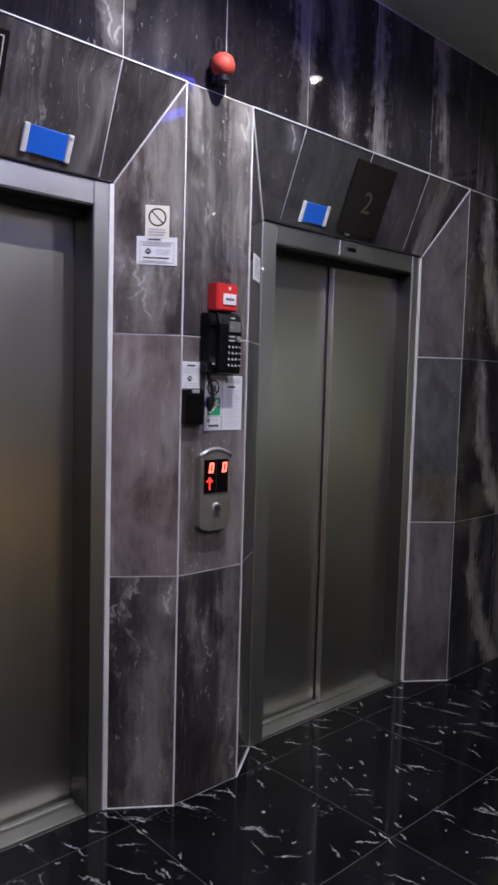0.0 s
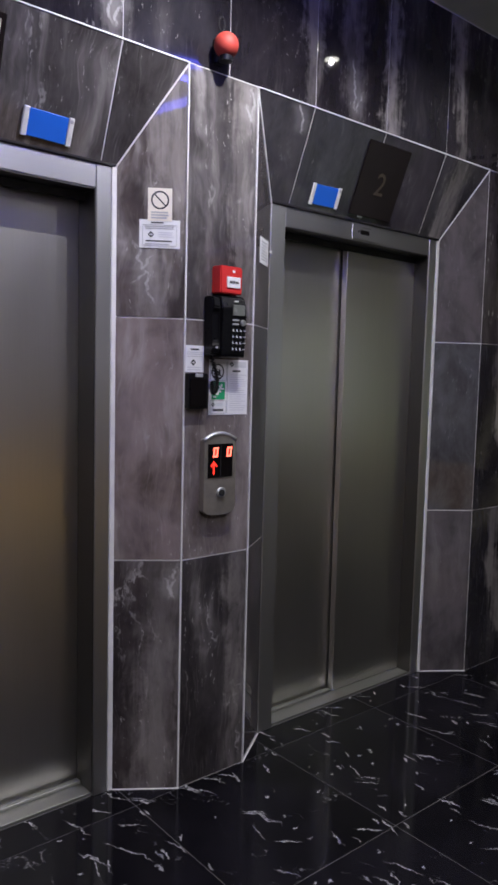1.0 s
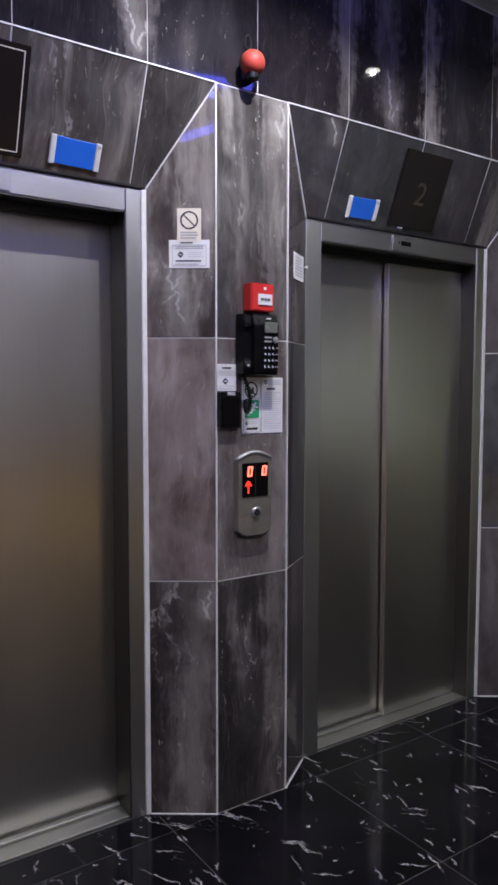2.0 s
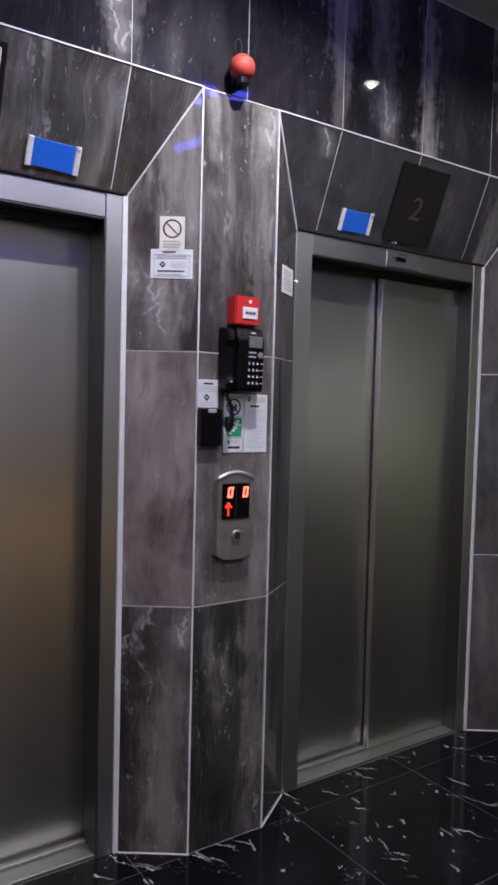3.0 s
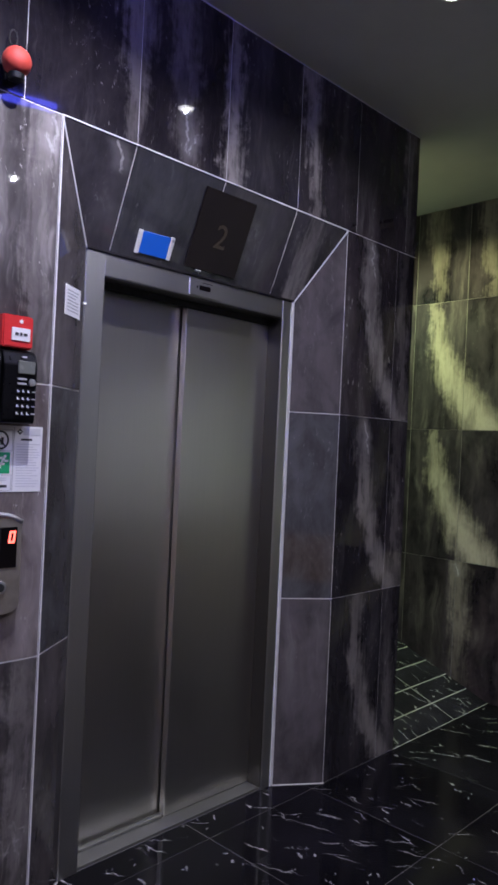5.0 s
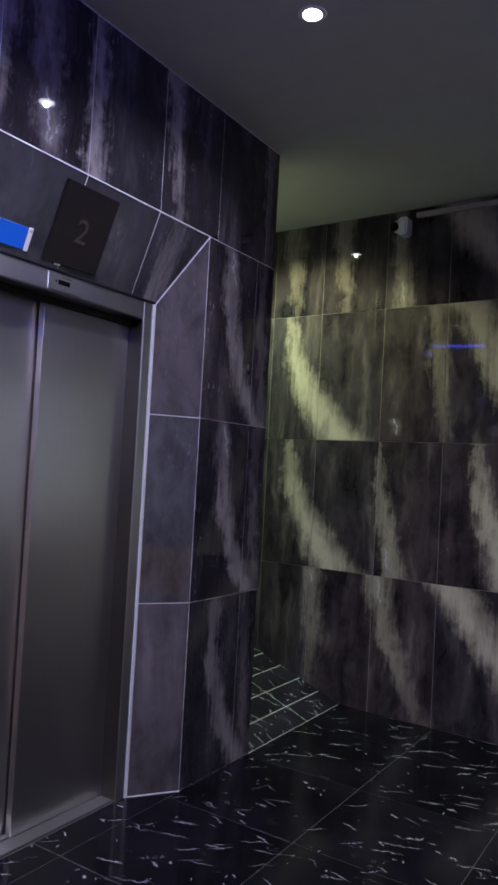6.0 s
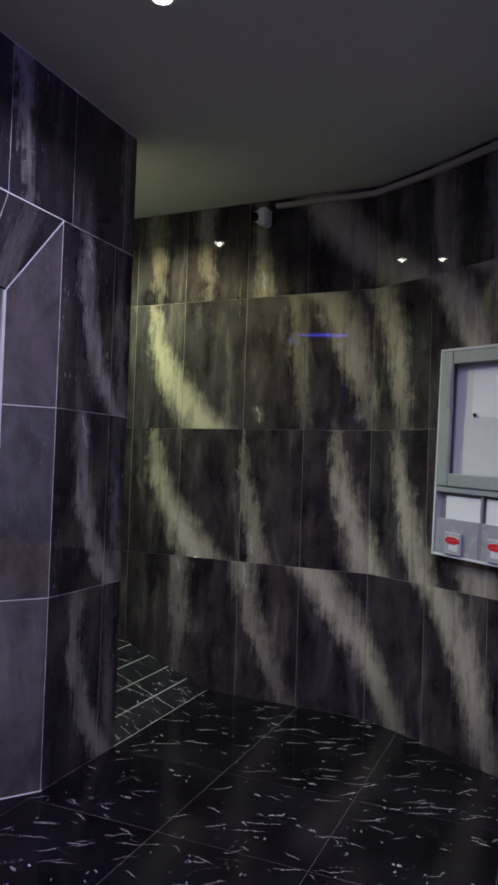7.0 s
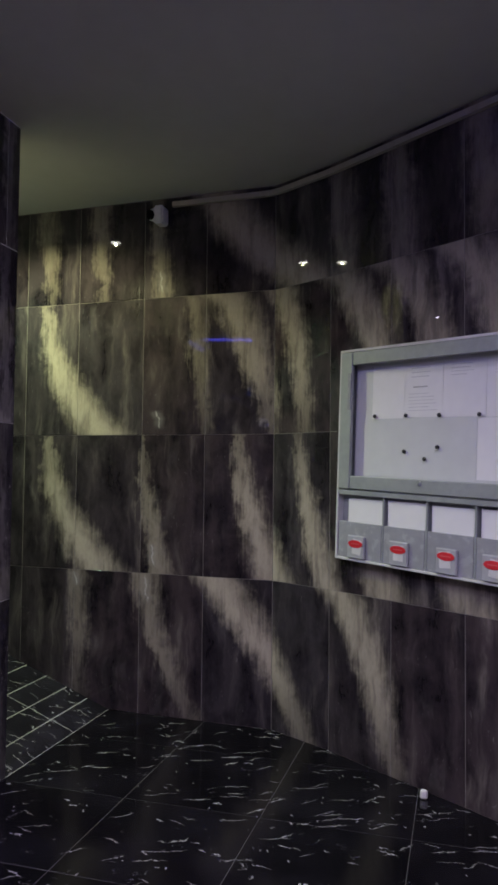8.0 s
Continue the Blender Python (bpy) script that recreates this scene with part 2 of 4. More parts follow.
def glow(name, colour, strength):
    n = Nodes(name)
    n.put(n.bsdf.inputs["Emission Color"], colour)
    n.bsdf.inputs["Emission Strength"].default_value = strength
    return n.finish(tuple(c * 0.3 for c in colour), 0.4)


CALM = dict(dark=(0.030, 0.026, 0.026), mid=(0.098, 0.084, 0.083), pale=(0.33, 0.305, 0.298), cloud=(0.47, 0.72), ribbon=0.50, warm=0.5)
M_STONE = stone("lift_wall_stone", [(0.98, 0.0, 0.06, 0.04, 0.35)], [(0.985, 2.39, 2.22, -0.03)], **CALM)
# lift wall stone, darkened for the upper and end walls that catch less light
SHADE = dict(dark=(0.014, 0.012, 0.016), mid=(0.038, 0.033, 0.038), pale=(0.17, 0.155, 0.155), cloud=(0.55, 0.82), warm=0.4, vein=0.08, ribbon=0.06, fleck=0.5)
# right lift: same stone toned down, its weaker light kept in the colour
M_RIGHT = stone("right_lift_stone_shaded", dark=(0.038, 0.035, 0.037), mid=(0.108, 0.101, 0.106), pale=(0.23, 0.22, 0.22), cloud=(0.54, 0.80), vein=0.05, ribbon=0.04, warm=0.4, fleck=0.18)
M_HEAD = stone("right_head_stone_shaded", [(3.31, -0.05, 0.03, 0.055, 0.60)], [(2.135, 2.395, 2.30, 0.02)], dark=(0.028, 0.026, 0.030), mid=(0.066, 0.062, 0.070), pale=(0.19, 0.18, 0.18), cloud=(0.56, 0.82), vein=0.05, ribbon=0.03, warm=0.3, fleck=0.15)
M_EVEN = stone("even_stone", dark=(0.082, 0.066, 0.063), mid=(0.262, 0.213, 0.205), pale=(0.44, 0.40, 0.385), cloud=(0.50, 0.78), ribbon=0.25, vein=0.45, warm=0.7, fleck=1.0)
# lowest course coloured darker, for the light that fades towards the floor
M_FOOT = stone("foot_stone_dimmed", [(5.53, 0.05, 0.045, 0.05, 0.45), (2.06, 0.02, 0.03, 0.025, 0.30)], [(5.505, 0.79, 0.66, 0.03), (5.545, 0.74, 0.66, -0.03)], dark=(0.022, 0.019, 0.020), mid=(0.064, 0.054, 0.054), pale=(0.27, 0.245, 0.235), cloud=(0.48, 0.76), ribbon=0.25)
M_PIER = stone("pier_stone", [(2.045, 0.03, 0.035, 0.03, 0.40)], [(2.095, 2.39, 2.27, -0.02), (2.055, 2.33, 2.27, 0.03)], **CALM)
M_SPLAY = stone("splay_stone", [(5.50, 0.11, 0.06, 0.02, 0.5)], [(5.655, 1.84, 1.62, -0.07), (5.60, 1.80, 1.70, 0.06)], **CALM)
M_END = stone("end_wall_stone_shaded", [(3.70, 0.28, 0.028, 0.045, 0.62, 2.8), (3.98, 0.05, 0.02, 0.03, 0.25)], [(3.715, 2.39, 2.22, 0.03), (3.715, 1.585, 1.42, 0.03)], **SHADE)
M_UPPER = stone("upper_wall_stone_shaded", [(2.36, 0.0, 0.05, 0.022, 0.75), (2.54, 0.07, 0.05, 0.025, 0.50), (2.80, 0.01, 0.020, 0.030, 0.70), (3.23, 0.08, 0.045, 0.020, 0.85), (3.99, 0.02, 0.03, 0.02, 0.45), (1.53, 0.02, 0.05, 0.03, 0.60)], [(1.52, 2.60, 2.415, 0.03), (1.585, 2.52, 2.42, -0.03), (2.575, 2.62, 2.415, 0.035), (2.64, 2.52, 2.42, -0.03)], **SHADE)
DARK = dict(dark=(0.009, 0.007, 0.011), mid=(0.054, 0.042, 0.048), pale=(0.20, 0.172, 0.160), cloud=(0.52, 0.78), warm=0.3, grain=1.7, vein=0.0, ribbon=0.06, fleck=0.14, flame=(0.47, 0.41, 0.33))
M_FAR = {
    0: stone("far_wall_stone_base", [(-0.38, 0.60, 0.080, 0.055, 1.0, 0.85), (-0.79, 0.33, 0.055, 0.028, 0.55, 1.6), (-1.22, 0.02, 0.04, 0.03, 0.40, 1.0), (0.42, 0.40, 0.080, 0.040, 0.85, 0.6)], [(-0.775, 0.79, 0.62, 0.02), (-1.225, 0.79, 0.70, 0.0)], **DARK),
    1: stone("far_wall_stone_low", [(-1.445, 0.37, 0.020, 0.095, 1.0, 2.0), (-0.215, 0.23, 0.018, 0.080, 0.95, 1.9), (0.18, 0.19, 0.022, 0.065, 0.85, 1.5), (-0.80, 0.13, 0.012, 0.045, 0.55), (0.52, 0.24, 0.03, 0.08, 0.75), (0.98, 0.24, 0.03, 0.08, 0.65)], [(-0.735, 0.97, 0.83, 0.03)], **DARK),
    2: stone("far_wall_stone_high", [(-1.455, 0.37, 0.020, 0.100, 1.0, 2.2), (-0.35, 0.34, 0.085, 0.028, 0.80, 0.55), (0.02, 0.22, 0.065, 0.030, 0.80, 0.6), (0.42, 0.42, 0.080, 0.035, 0.80, 0.6), (0.76, 0.42, 0.080, 0.035, 0.75, 0.6), (-0.47, 0.05, 0.045, 0.02, 0.35, 1.0), (1.12, 0.4, 0.08, 0.04, 0.65, 0.6)], [(-0.70, 1.74, 1.63, 0.02)], **DARK),
    3: stone("far_wall_stone_top", [(-0.42, 0.66, 0.070, 0.12, 0.95), (-1.47, 0.05, 0.055, 0.022, 0.42), (-1.12, 0.05, 0.055, 0.022, 0.45), (0.45, 0.04, 0.04, 0.05, 0.45), (0.82, 0.04, 0.04, 0.06, 0.45), (1.27, 0.05, 0.06, 0.05, 0.5), (-0.74, 0.05, 0.02, 0.04, 0.5)], [(-0.70, 2.56, 2.42, 0.01)], **DARK),
}
M_FLOOR = marble_floor("black_marble", 1.5)
M_RAMP = marble_floor("ramp_marble", 3.0, 2.6)
M_GROUT = plain("pale_grout", (0.72, 0.70, 0.69), 0.8, scale=60)
M_DGROUT = plain("grey_grout", (0.20, 0.185, 0.17), 0.8, scale=60)
M_FGROUT = plain("floor_grout", (0.085, 0.08, 0.08), 0.8, scale=60)
M_RGROUT = plain("ramp_grout", (0.42, 0.42, 0.40), 0.8, scale=60)
M_WHITE = plain("white_trim", (0.74, 0.73, 0.73), 0.5, scale=25)
M_JOINT = plain("pale_joint", (0.74, 0.73, 0.73), 0.6, scale=25)
M_CEIL = plain("ceiling_paint", (0.64, 0.66, 0.64), 0.8, scale=8, vary=0.06)
# colour of the band added behind the view as a reflector
M_OCHRE = plain("ochre_reflector_paint", (0.80, 0.45, 0.10), 0.8, scale=8, vary=0.1)
M_PLASTER = plain("warm_grey_plaster", (0.290, 0.268, 0.270), 0.8, scale=8, vary=0.06)
M_STEEL = brushed("brushed_steel", (0.73, 0.71, 0.665), rough=0.315)
M_JAMB = brushed("jamb_steel", (0.70, 0.70, 0.68), rough=0.36)
M_STEELH = brushed("brushed_steel_header", (0.66, 0.655, 0.65), 0.34, along="x")
M_SILL = brushed("sill_steel", (0.36, 0.36, 0.33), 0.55, along="x")
# steel coloured dark to stand for the shade inside the door recess
M_RETURN = brushed("shaded_return_steel", (0.13, 0.125, 0.115), 0.45)
M_LIP = plain("dark_stone_lip", (0.030, 0.027, 0.030), 0.2, scale=20)
M_DARK = plain("dark_gap", (0.012, 0.012, 0.013), 0.7)
M_BLACK = plain("black_plastic", (0.004, 0.004, 0.005), 0.32, scale=80)
M_BLACK.node_tree.nodes["Principled BSDF"].inputs["Specular IOR Level"].default_value = 0.25
M_BLACKG = plain("black_glass", (0.006, 0.005, 0.005), 0.12, scale=10, bump=0.0)
M_BLACKG.node_tree.nodes["Principled BSDF"].inputs["Specular IOR Level"].default_value = 0.05
M_PLATE = plain("brown_black_glass", (0.016, 0.012, 0.012), 0.16, scale=10, bump=0.0)
M_PLATE.node_tree.nodes["Principled BSDF"].inputs["Specular IOR Level"].default_value = 0.16
M_RED = plain("red_plastic", (0.62, 0.03, 0.03), 0.4, scale=50)
M_REDDOME = plain("red_dome", (0.45, 0.050, 0.035), 0.6, scale=40)
M_PAPER = plain("white_paper", (0.80, 0.80, 0.82), 0.7, scale=20, vary=0.03)
M_CREAM = plain("cream_card", (0.80, 0.74, 0.64), 0.65, scale=20, vary=0.04)
M_INK = plain("black_ink", (0.03, 0.03, 0.035), 0.6)
M_GREY_INK = plain("grey_ink", (0.42, 0.42, 0.44), 0.6)
M_BLUE = plain("blue_plate", (0.015, 0.14, 0.68), 0.4, scale=15, vary=0.04)
M_GREEN = plain("green_sign", (0.02, 0.36, 0.14), 0.5)
M_ALU = plain("satin_aluminium", (0.55, 0.56, 0.57), 0.38, 0.85, scale=40)
M_PANEL = plain("champagne_metal", (0.48, 0.45, 0.40), 0.36, 0.8, scale=60)
M_PLASTIC = plain("white_plastic", (0.75, 0.75, 0.73), 0.4, scale=40)
M_FRAME = plain("grey_painted_metal", (0.36, 0.39, 0.39), 0.4, 0.2, scale=30)
M_DUCT = plain("beige_plastic", (0.46, 0.42, 0.35), 0.5, scale=30)
M_EDGE = plain("pale_case_edge", (0.66, 0.66, 0.66), 0.45, scale=30)
M_BOARD = plain("pale_board", (0.62, 0.64, 0.65), 0.6, scale=14, vary=0.05)
M_CLEAR = plain("grey_plastic_pocket", (0.34, 0.35, 0.37), 0.25, scale=25)
M_LOGO = plain("red_logo", (0.66, 0.02, 0.03), 0.45)
M_FAINT = plain("faint_grey_ink", (0.60, 0.60, 0.64), 0.6)
M_HOLDER = plain("clear_grey_plastic", (0.42, 0.43, 0.45), 0.15, scale=25)
M_PINK = plain("faded_red_lettering", (0.70, 0.12, 0.12), 0.45)
M_LCD = plain("grey_lcd", (0.16, 0.17, 0.15), 0.25)
M_DIGIT = plain("gilt_digit", (0.055, 0.041, 0.026), 0.4)
M_LED = glow("red_led", (1.0, 0.03, 0.02), 2.2)
M_LEDHOT = glow("red_led_digit", (1.0, 0.11, 0.075), 4.5)
M_LAMP = glow("lamp_glow", (1.0, 0.97, 0.90), 12.0)
M_GLAMP = glow("green_lamp_glow", (0.95, 1.0, 0.75), 14.0)
M_BLUELED = glow("blue_led", (0.10, 0.11, 1.0), 14.0)
M_BLUEHOT = glow("bright_blue_led", (0.10, 0.11, 1.0), 45.0)


# ---- mesh helpers ----
def thing(name, label, category, where=None, group="", kind=""):
    ob = new(name)
    ob.empty_display_size = 0.05
    if where is not None:
        ob.matrix_world = where
    return tagged(ob, label, category, group, kind)


def part(name, bm, material, parent=None, label="", smooth=False):
    bmesh.ops.recalc_face_normals(bm, faces=bm.faces)
    me = bpy.data.meshes.new(name)
    bm.to_mesh(me)
    bm.free()
    me.materials.append(material)
    if smooth:
        for p in me.polygons:
            p.use_smooth = True
    ob = new(name, me)
    ob.parent = parent
    if name == "writing":
        ob["kind"] = "stuff"
    return tagged(ob, label)


def box(bm, x0, x1, y0, y1, z0, z1, bevel=0.0, seg=1):
    made = bmesh.ops.create_cube(bm, size=1.0, matrix=Matrix.LocRotScale(((x0 + x1) / 2, (y0 + y1) / 2, (z0 + z1) / 2), None, (x1 - x0, y1 - y0, z1 - z0)))
    if bevel:
        edges = {e for v in made["verts"] for e in v.link_edges}
        bmesh.ops.bevel(bm, geom=list(edges), offset=bevel, segments=seg, affect="EDGES", clamp_overlap=True)
    return bm


def boxed(*a, **k):
    return box(bmesh.new(), *a, **k)


def prism(bm, outline, lo, hi, axis="z"):
    """Outline of (u, v) pairs drawn out between lo and hi along an axis; axis x: (y, z), y: (x, z), z: (x, y)."""
    def at(p, w):
        return {"x": (w, p[0], p[1]), "y": (p[0], w, p[1]), "z": (p[0], p[1], w)}[axis]
    a = [bm.verts.new(at(p, lo)) for p in outline]
    b = [bm.verts.new(at(p, hi)) for p in outline]
    bm.faces.new(a)
    bm.faces.new(b[::-1])
    for i in range(len(a)):
        j = (i + 1) % len(a)
        bm.faces.new((a[i], b[i], b[j], a[j]))
    return bm


def tube(bm, points, radius, sides=8):
    points = [Vector(p) for p in points]
    rings = []
    for i, p in enumerate(points):
        d = (points[min(i + 1, len(points) - 1)] - points[max(i - 1, 0)]).normalized()
        side = d.cross(Vector((0.13, 0.21, 0.97))).normalized()
        up = d.cross(side)
        rings.append([bm.verts.new(p + radius * (math.cos(t) * side + math.sin(t) * up)) for t in (2 * math.pi * k / sides for k in range(sides))])
    for a, b in zip(rings, rings[1:]):
        for k in range(sides):
            bm.faces.new((a[k], a[(k + 1) % sides], b[(k + 1) % sides], b[k]))
    bm.faces.new(rings[0])
    bm.faces.new(rings[-1][::-1])
    return bm


def lathe(bm, profile, sides=24, axis="z", centre=(0, 0, 0)):
    """Turns a profile of (radius, height) round an axis."""
    rings = []
    for r, h in profile:
        ring = []
        for k in range(sides):
            c, s = math.cos(2 * math.pi * k / sides) * r, math.sin(2 * math.pi * k / sides) * r
            p = {"z": (c, s, h), "y": (c, h, s)}[axis]
            ring.append(bm.verts.new(Vector(p) + Vector(centre)))
        rings.append(ring)
    for a, b in zip(rings, rings[1:]):
        for k in range(sides):
            bm.faces.new((a[k], a[(k + 1) % sides], b[(k + 1) % sides], b[k]))
    bm.faces.new(rings[0])
    bm.faces.new(rings[-1][::-1])
    return bm


def rounded(w, h, r, seg=5, cx=0.0, cz=0.0):
    """Outline of a rectangle with rounded corners."""
    out = []
    for k, (sx, sz) in enumerate(((1, 1), (-1, 1), (-1, -1), (1, -1))):
        for i in range(seg + 1):
            a = math.pi / 2 * (k + i / seg)
            out.append((cx + sx * (w / 2 - r) + r * math.cos(a), cz + sz * (h / 2 - r) + r * math.sin(a)))
    return out


def ring_plate(bm, r0, r1, y0, y1, cx, cz, sides=28):
    """A flat ring that faces -y."""
    for k in range(sides):
        quad = []
        for a in (2 * math.pi * k / sides, 2 * math.pi * (k + 1) / sides):
            c, s = math.cos(a), math.sin(a)
            quad.append([(cx + r * c, y, cz + r * s) for r, y in ((r0, y0), (r1, y0), (r1, y1), (r0, y1))])
        a, b = [[bm.verts.new(p) for p in q] for q in quad]
        for i in range(4):
            j = (i + 1) % 4
            bm.faces.new((a[i], a[j], b[j], b[i]))
    return bm


def on_wall(x, y, z, tangent):
    """A frame whose x runs along the wall (tangent), y into the wall and z up."""
    t = Vector((*tangent, 0)).normalized()
    return Matrix(((t.x, -t.y, 0, x), (t.y, t.x, 0, y), (0, 0, 1, z), (0, 0, 0, 1)))


TILE_GAP, TILE_T = 0.0022, 0.012


def tile(corners, out, material, parent, s0=0.0, along=None, name="tile", gap=TILE_GAP):
    """One tile: a flat polygon of corners (on the finished face), with joints, thickness and a small arris. UV in metres: s along, z up the face."""
    c = [Vector(p) for p in corners]
    out = Vector(out).normalized()
    mid = sum(c, Vector()) / len(c)
    size = len(c)

    def shrunk(d):
        res = []
        for i in range(size):
            a, b, e = c[i - 1], c[i], c[(i + 1) % size]
            u, v = (b - a).normalized(), (e - b).normalized()
            n1, n2 = out.cross(u), out.cross(v)
            if n1.dot(mid - b) < 0:
                n1 = -n1
            if n2.dot(mid - b) < 0:
                n2 = -n2
            k = 1 + n1.dot(n2)
            res.append(b + (n1 + n2) * (d / max(k, 0.15)))
        return res

    top, rim = shrunk(gap + 0.0010), [p - out * 0.0009 for p in shrunk(gap)]
    low = [p - out * TILE_T for p in shrunk(gap)]
    verts = top + rim + low
    n = size
    faces = [tuple(range(n))]
    for k in (0, 1):
        faces += [(k * n + i, k * n + (i + 1) % n, (k + 1) * n + (i + 1) % n, (k + 1) * n + i) for i in range(n)]
    me = bpy.data.meshes.new(name)
    me.from_pydata([tuple(p) for p in verts], [], faces)
    bm = bmesh.new()
    bm.from_mesh(me)
    bmesh.ops.recalc_face_normals(bm, faces=bm.faces)
    if bm.faces[:] and bm.faces[:][0].normal.dot(out) < 0:
        bmesh.ops.reverse_faces(bm, faces=bm.faces)
    layer = bm.loops.layers.uv.new("UVMap")
    t = along or Vector((1, 0, 0))
    for f in bm.faces:
        for l in f.loops:
            l[layer].uv = (s0 + (l.vert.co - c[0]).dot(t), l.vert.co.z)
    bm.to_mesh(me)
    bm.free()
    me.materials.append(material)
    ob = new(name, me)
    ob.parent = parent
    return ob


# ---- structure: floor, ramp, ceiling, walls ----
def structure(name, bm, material, label):
    return tagged(part(name, bm, material), label, name.split("_")[0], kind="structure")


G = 0.0016    # the bed of the tiles lies this far behind their face

floor = structure("floor", boxed(XL - 0.2, 5.4, YB - 0.2, 2.36, -0.25, -0.0012), M_FGROUT, "polished black marble tile floor with white veins")
ramp = structure("ramp", prism(bmesh.new(), [(RAMP_Y, -0.25), (RAMP_Y, -0.0015), (RAMP_END + 0.1, RAMP_SLOPE * (RAMP_END + 0.1 - RAMP_Y) - 0.0015), (RAMP_END + 0.1, -0.25)], XC + 0.005, 5.4, "x"),
                 M_RGROUT, "tiled ramp of black marble strips with pale joints")
ceiling = structure("ceiling", boxed(XL - 0.2, 5.5, YB - 0.2, 4.6, ZC, ZC + 0.2), M_CEIL, "plain grey painted ceiling")

wall_lifts = bmesh.new()
box(wall_lifts, XL, XC - G, YF + G, YF + 0.30, 2.4, ZC)
edges = [XL] + [v for a, b in LIFTS for v in (a, b)] + [XC]
for i in (0, 2, 4):      # the piers between the doors, with their splayed sides
    a, b = edges[i], edges[i + 1]
    left, right = (a + SPLAY if i else a), (b - SPLAY if i < 4 else b)
    pts = []
    pts += [(a + G, YR + G), (left + G * 0.4, YF + G)] if i else [(a, YF + G)]
    pts += [(right - G * 0.4, YF + G), (b - G, YR + G), (b - G, YF + 0.42)] if i < 4 else [(b - G, YF + G), (b - G, YF + 0.42)]
    pts += [(a + (G if i else 0), YF + 0.42)]
    prism(wall_lifts, pts, 0, 2.4)
for a, b in LIFTS:       # the sloping heads over the doors
    prism(wall_lifts, [(YF + G, 2.4), (YR + G, ZO + 0.004), (YF + 0.42, ZO + 0.004), (YF + 0.42, 2.4)], a - SPLAY + 0.012, b + SPLAY - 0.012, "x")
wall_lifts = structure("wall_lifts", wall_lifts, M_GROUT, "dark polished stone wall with two recessed lift doors")

wall_corridor = structure("wall_corridor", boxed(XC - 0.25, XC - G, YF + 0.30, RAMP_END, 0, ZC), M_GROUT, "dark stone side wall of the ramp passage")
wall_end = structure("wall_end", boxed(XC - 0.25, 5.5, RAMP_END, RAMP_END + 0.15, 0, ZC), M_PLASTER, "plain wall that closes the ramp passage")
wall_left = structure("wall_left", boxed(XL - 0.15, XL, YB - 0.2, 2.5, 0, ZC), M_PLASTER, "plain grey side wall of the lobby")
wall_back = structure("wall_back", boxed(XL, 3.6, YB - 0.15, YB, 0, ZC), M_PLASTER, "plain rear wall of the lobby with added colour bands")
# unseen bands, added so that the steel doors mirror ochre and black
part("ochre_reflector", boxed(XL, 3.4, YB, YB + 0.012, 0.22, 0.66), M_OCHRE, wall_back, "unseen ochre band added for the lift doors to mirror")
part("dark_reflector", boxed(XL, 3.4, YB, YB + 0.018, 0.66, 0.98), M_BLACK, wall_back, "unseen dark band added for the lift doors to mirror")
far = bmesh.new()
inner, outer = [], []
for i, p in enumerate(FAR):
    a, b = Vector(FAR[max(i - 1, 0)]), Vector(FAR[min(i + 1, len(FAR) - 1)])
    n = Vector((-(b - a).y, (b - a).x)).normalized()      # away from the lobby
    inner.append(tuple(Vector(p) + n * G))
    outer.append(tuple(Vector(p) + n * 0.2))
prism(far, inner + outer[::-1], 0, ZC)
wall_far = structure("wall_far", far, M_DGROUT, "dark polished stone wall with pale flame-like streaks")


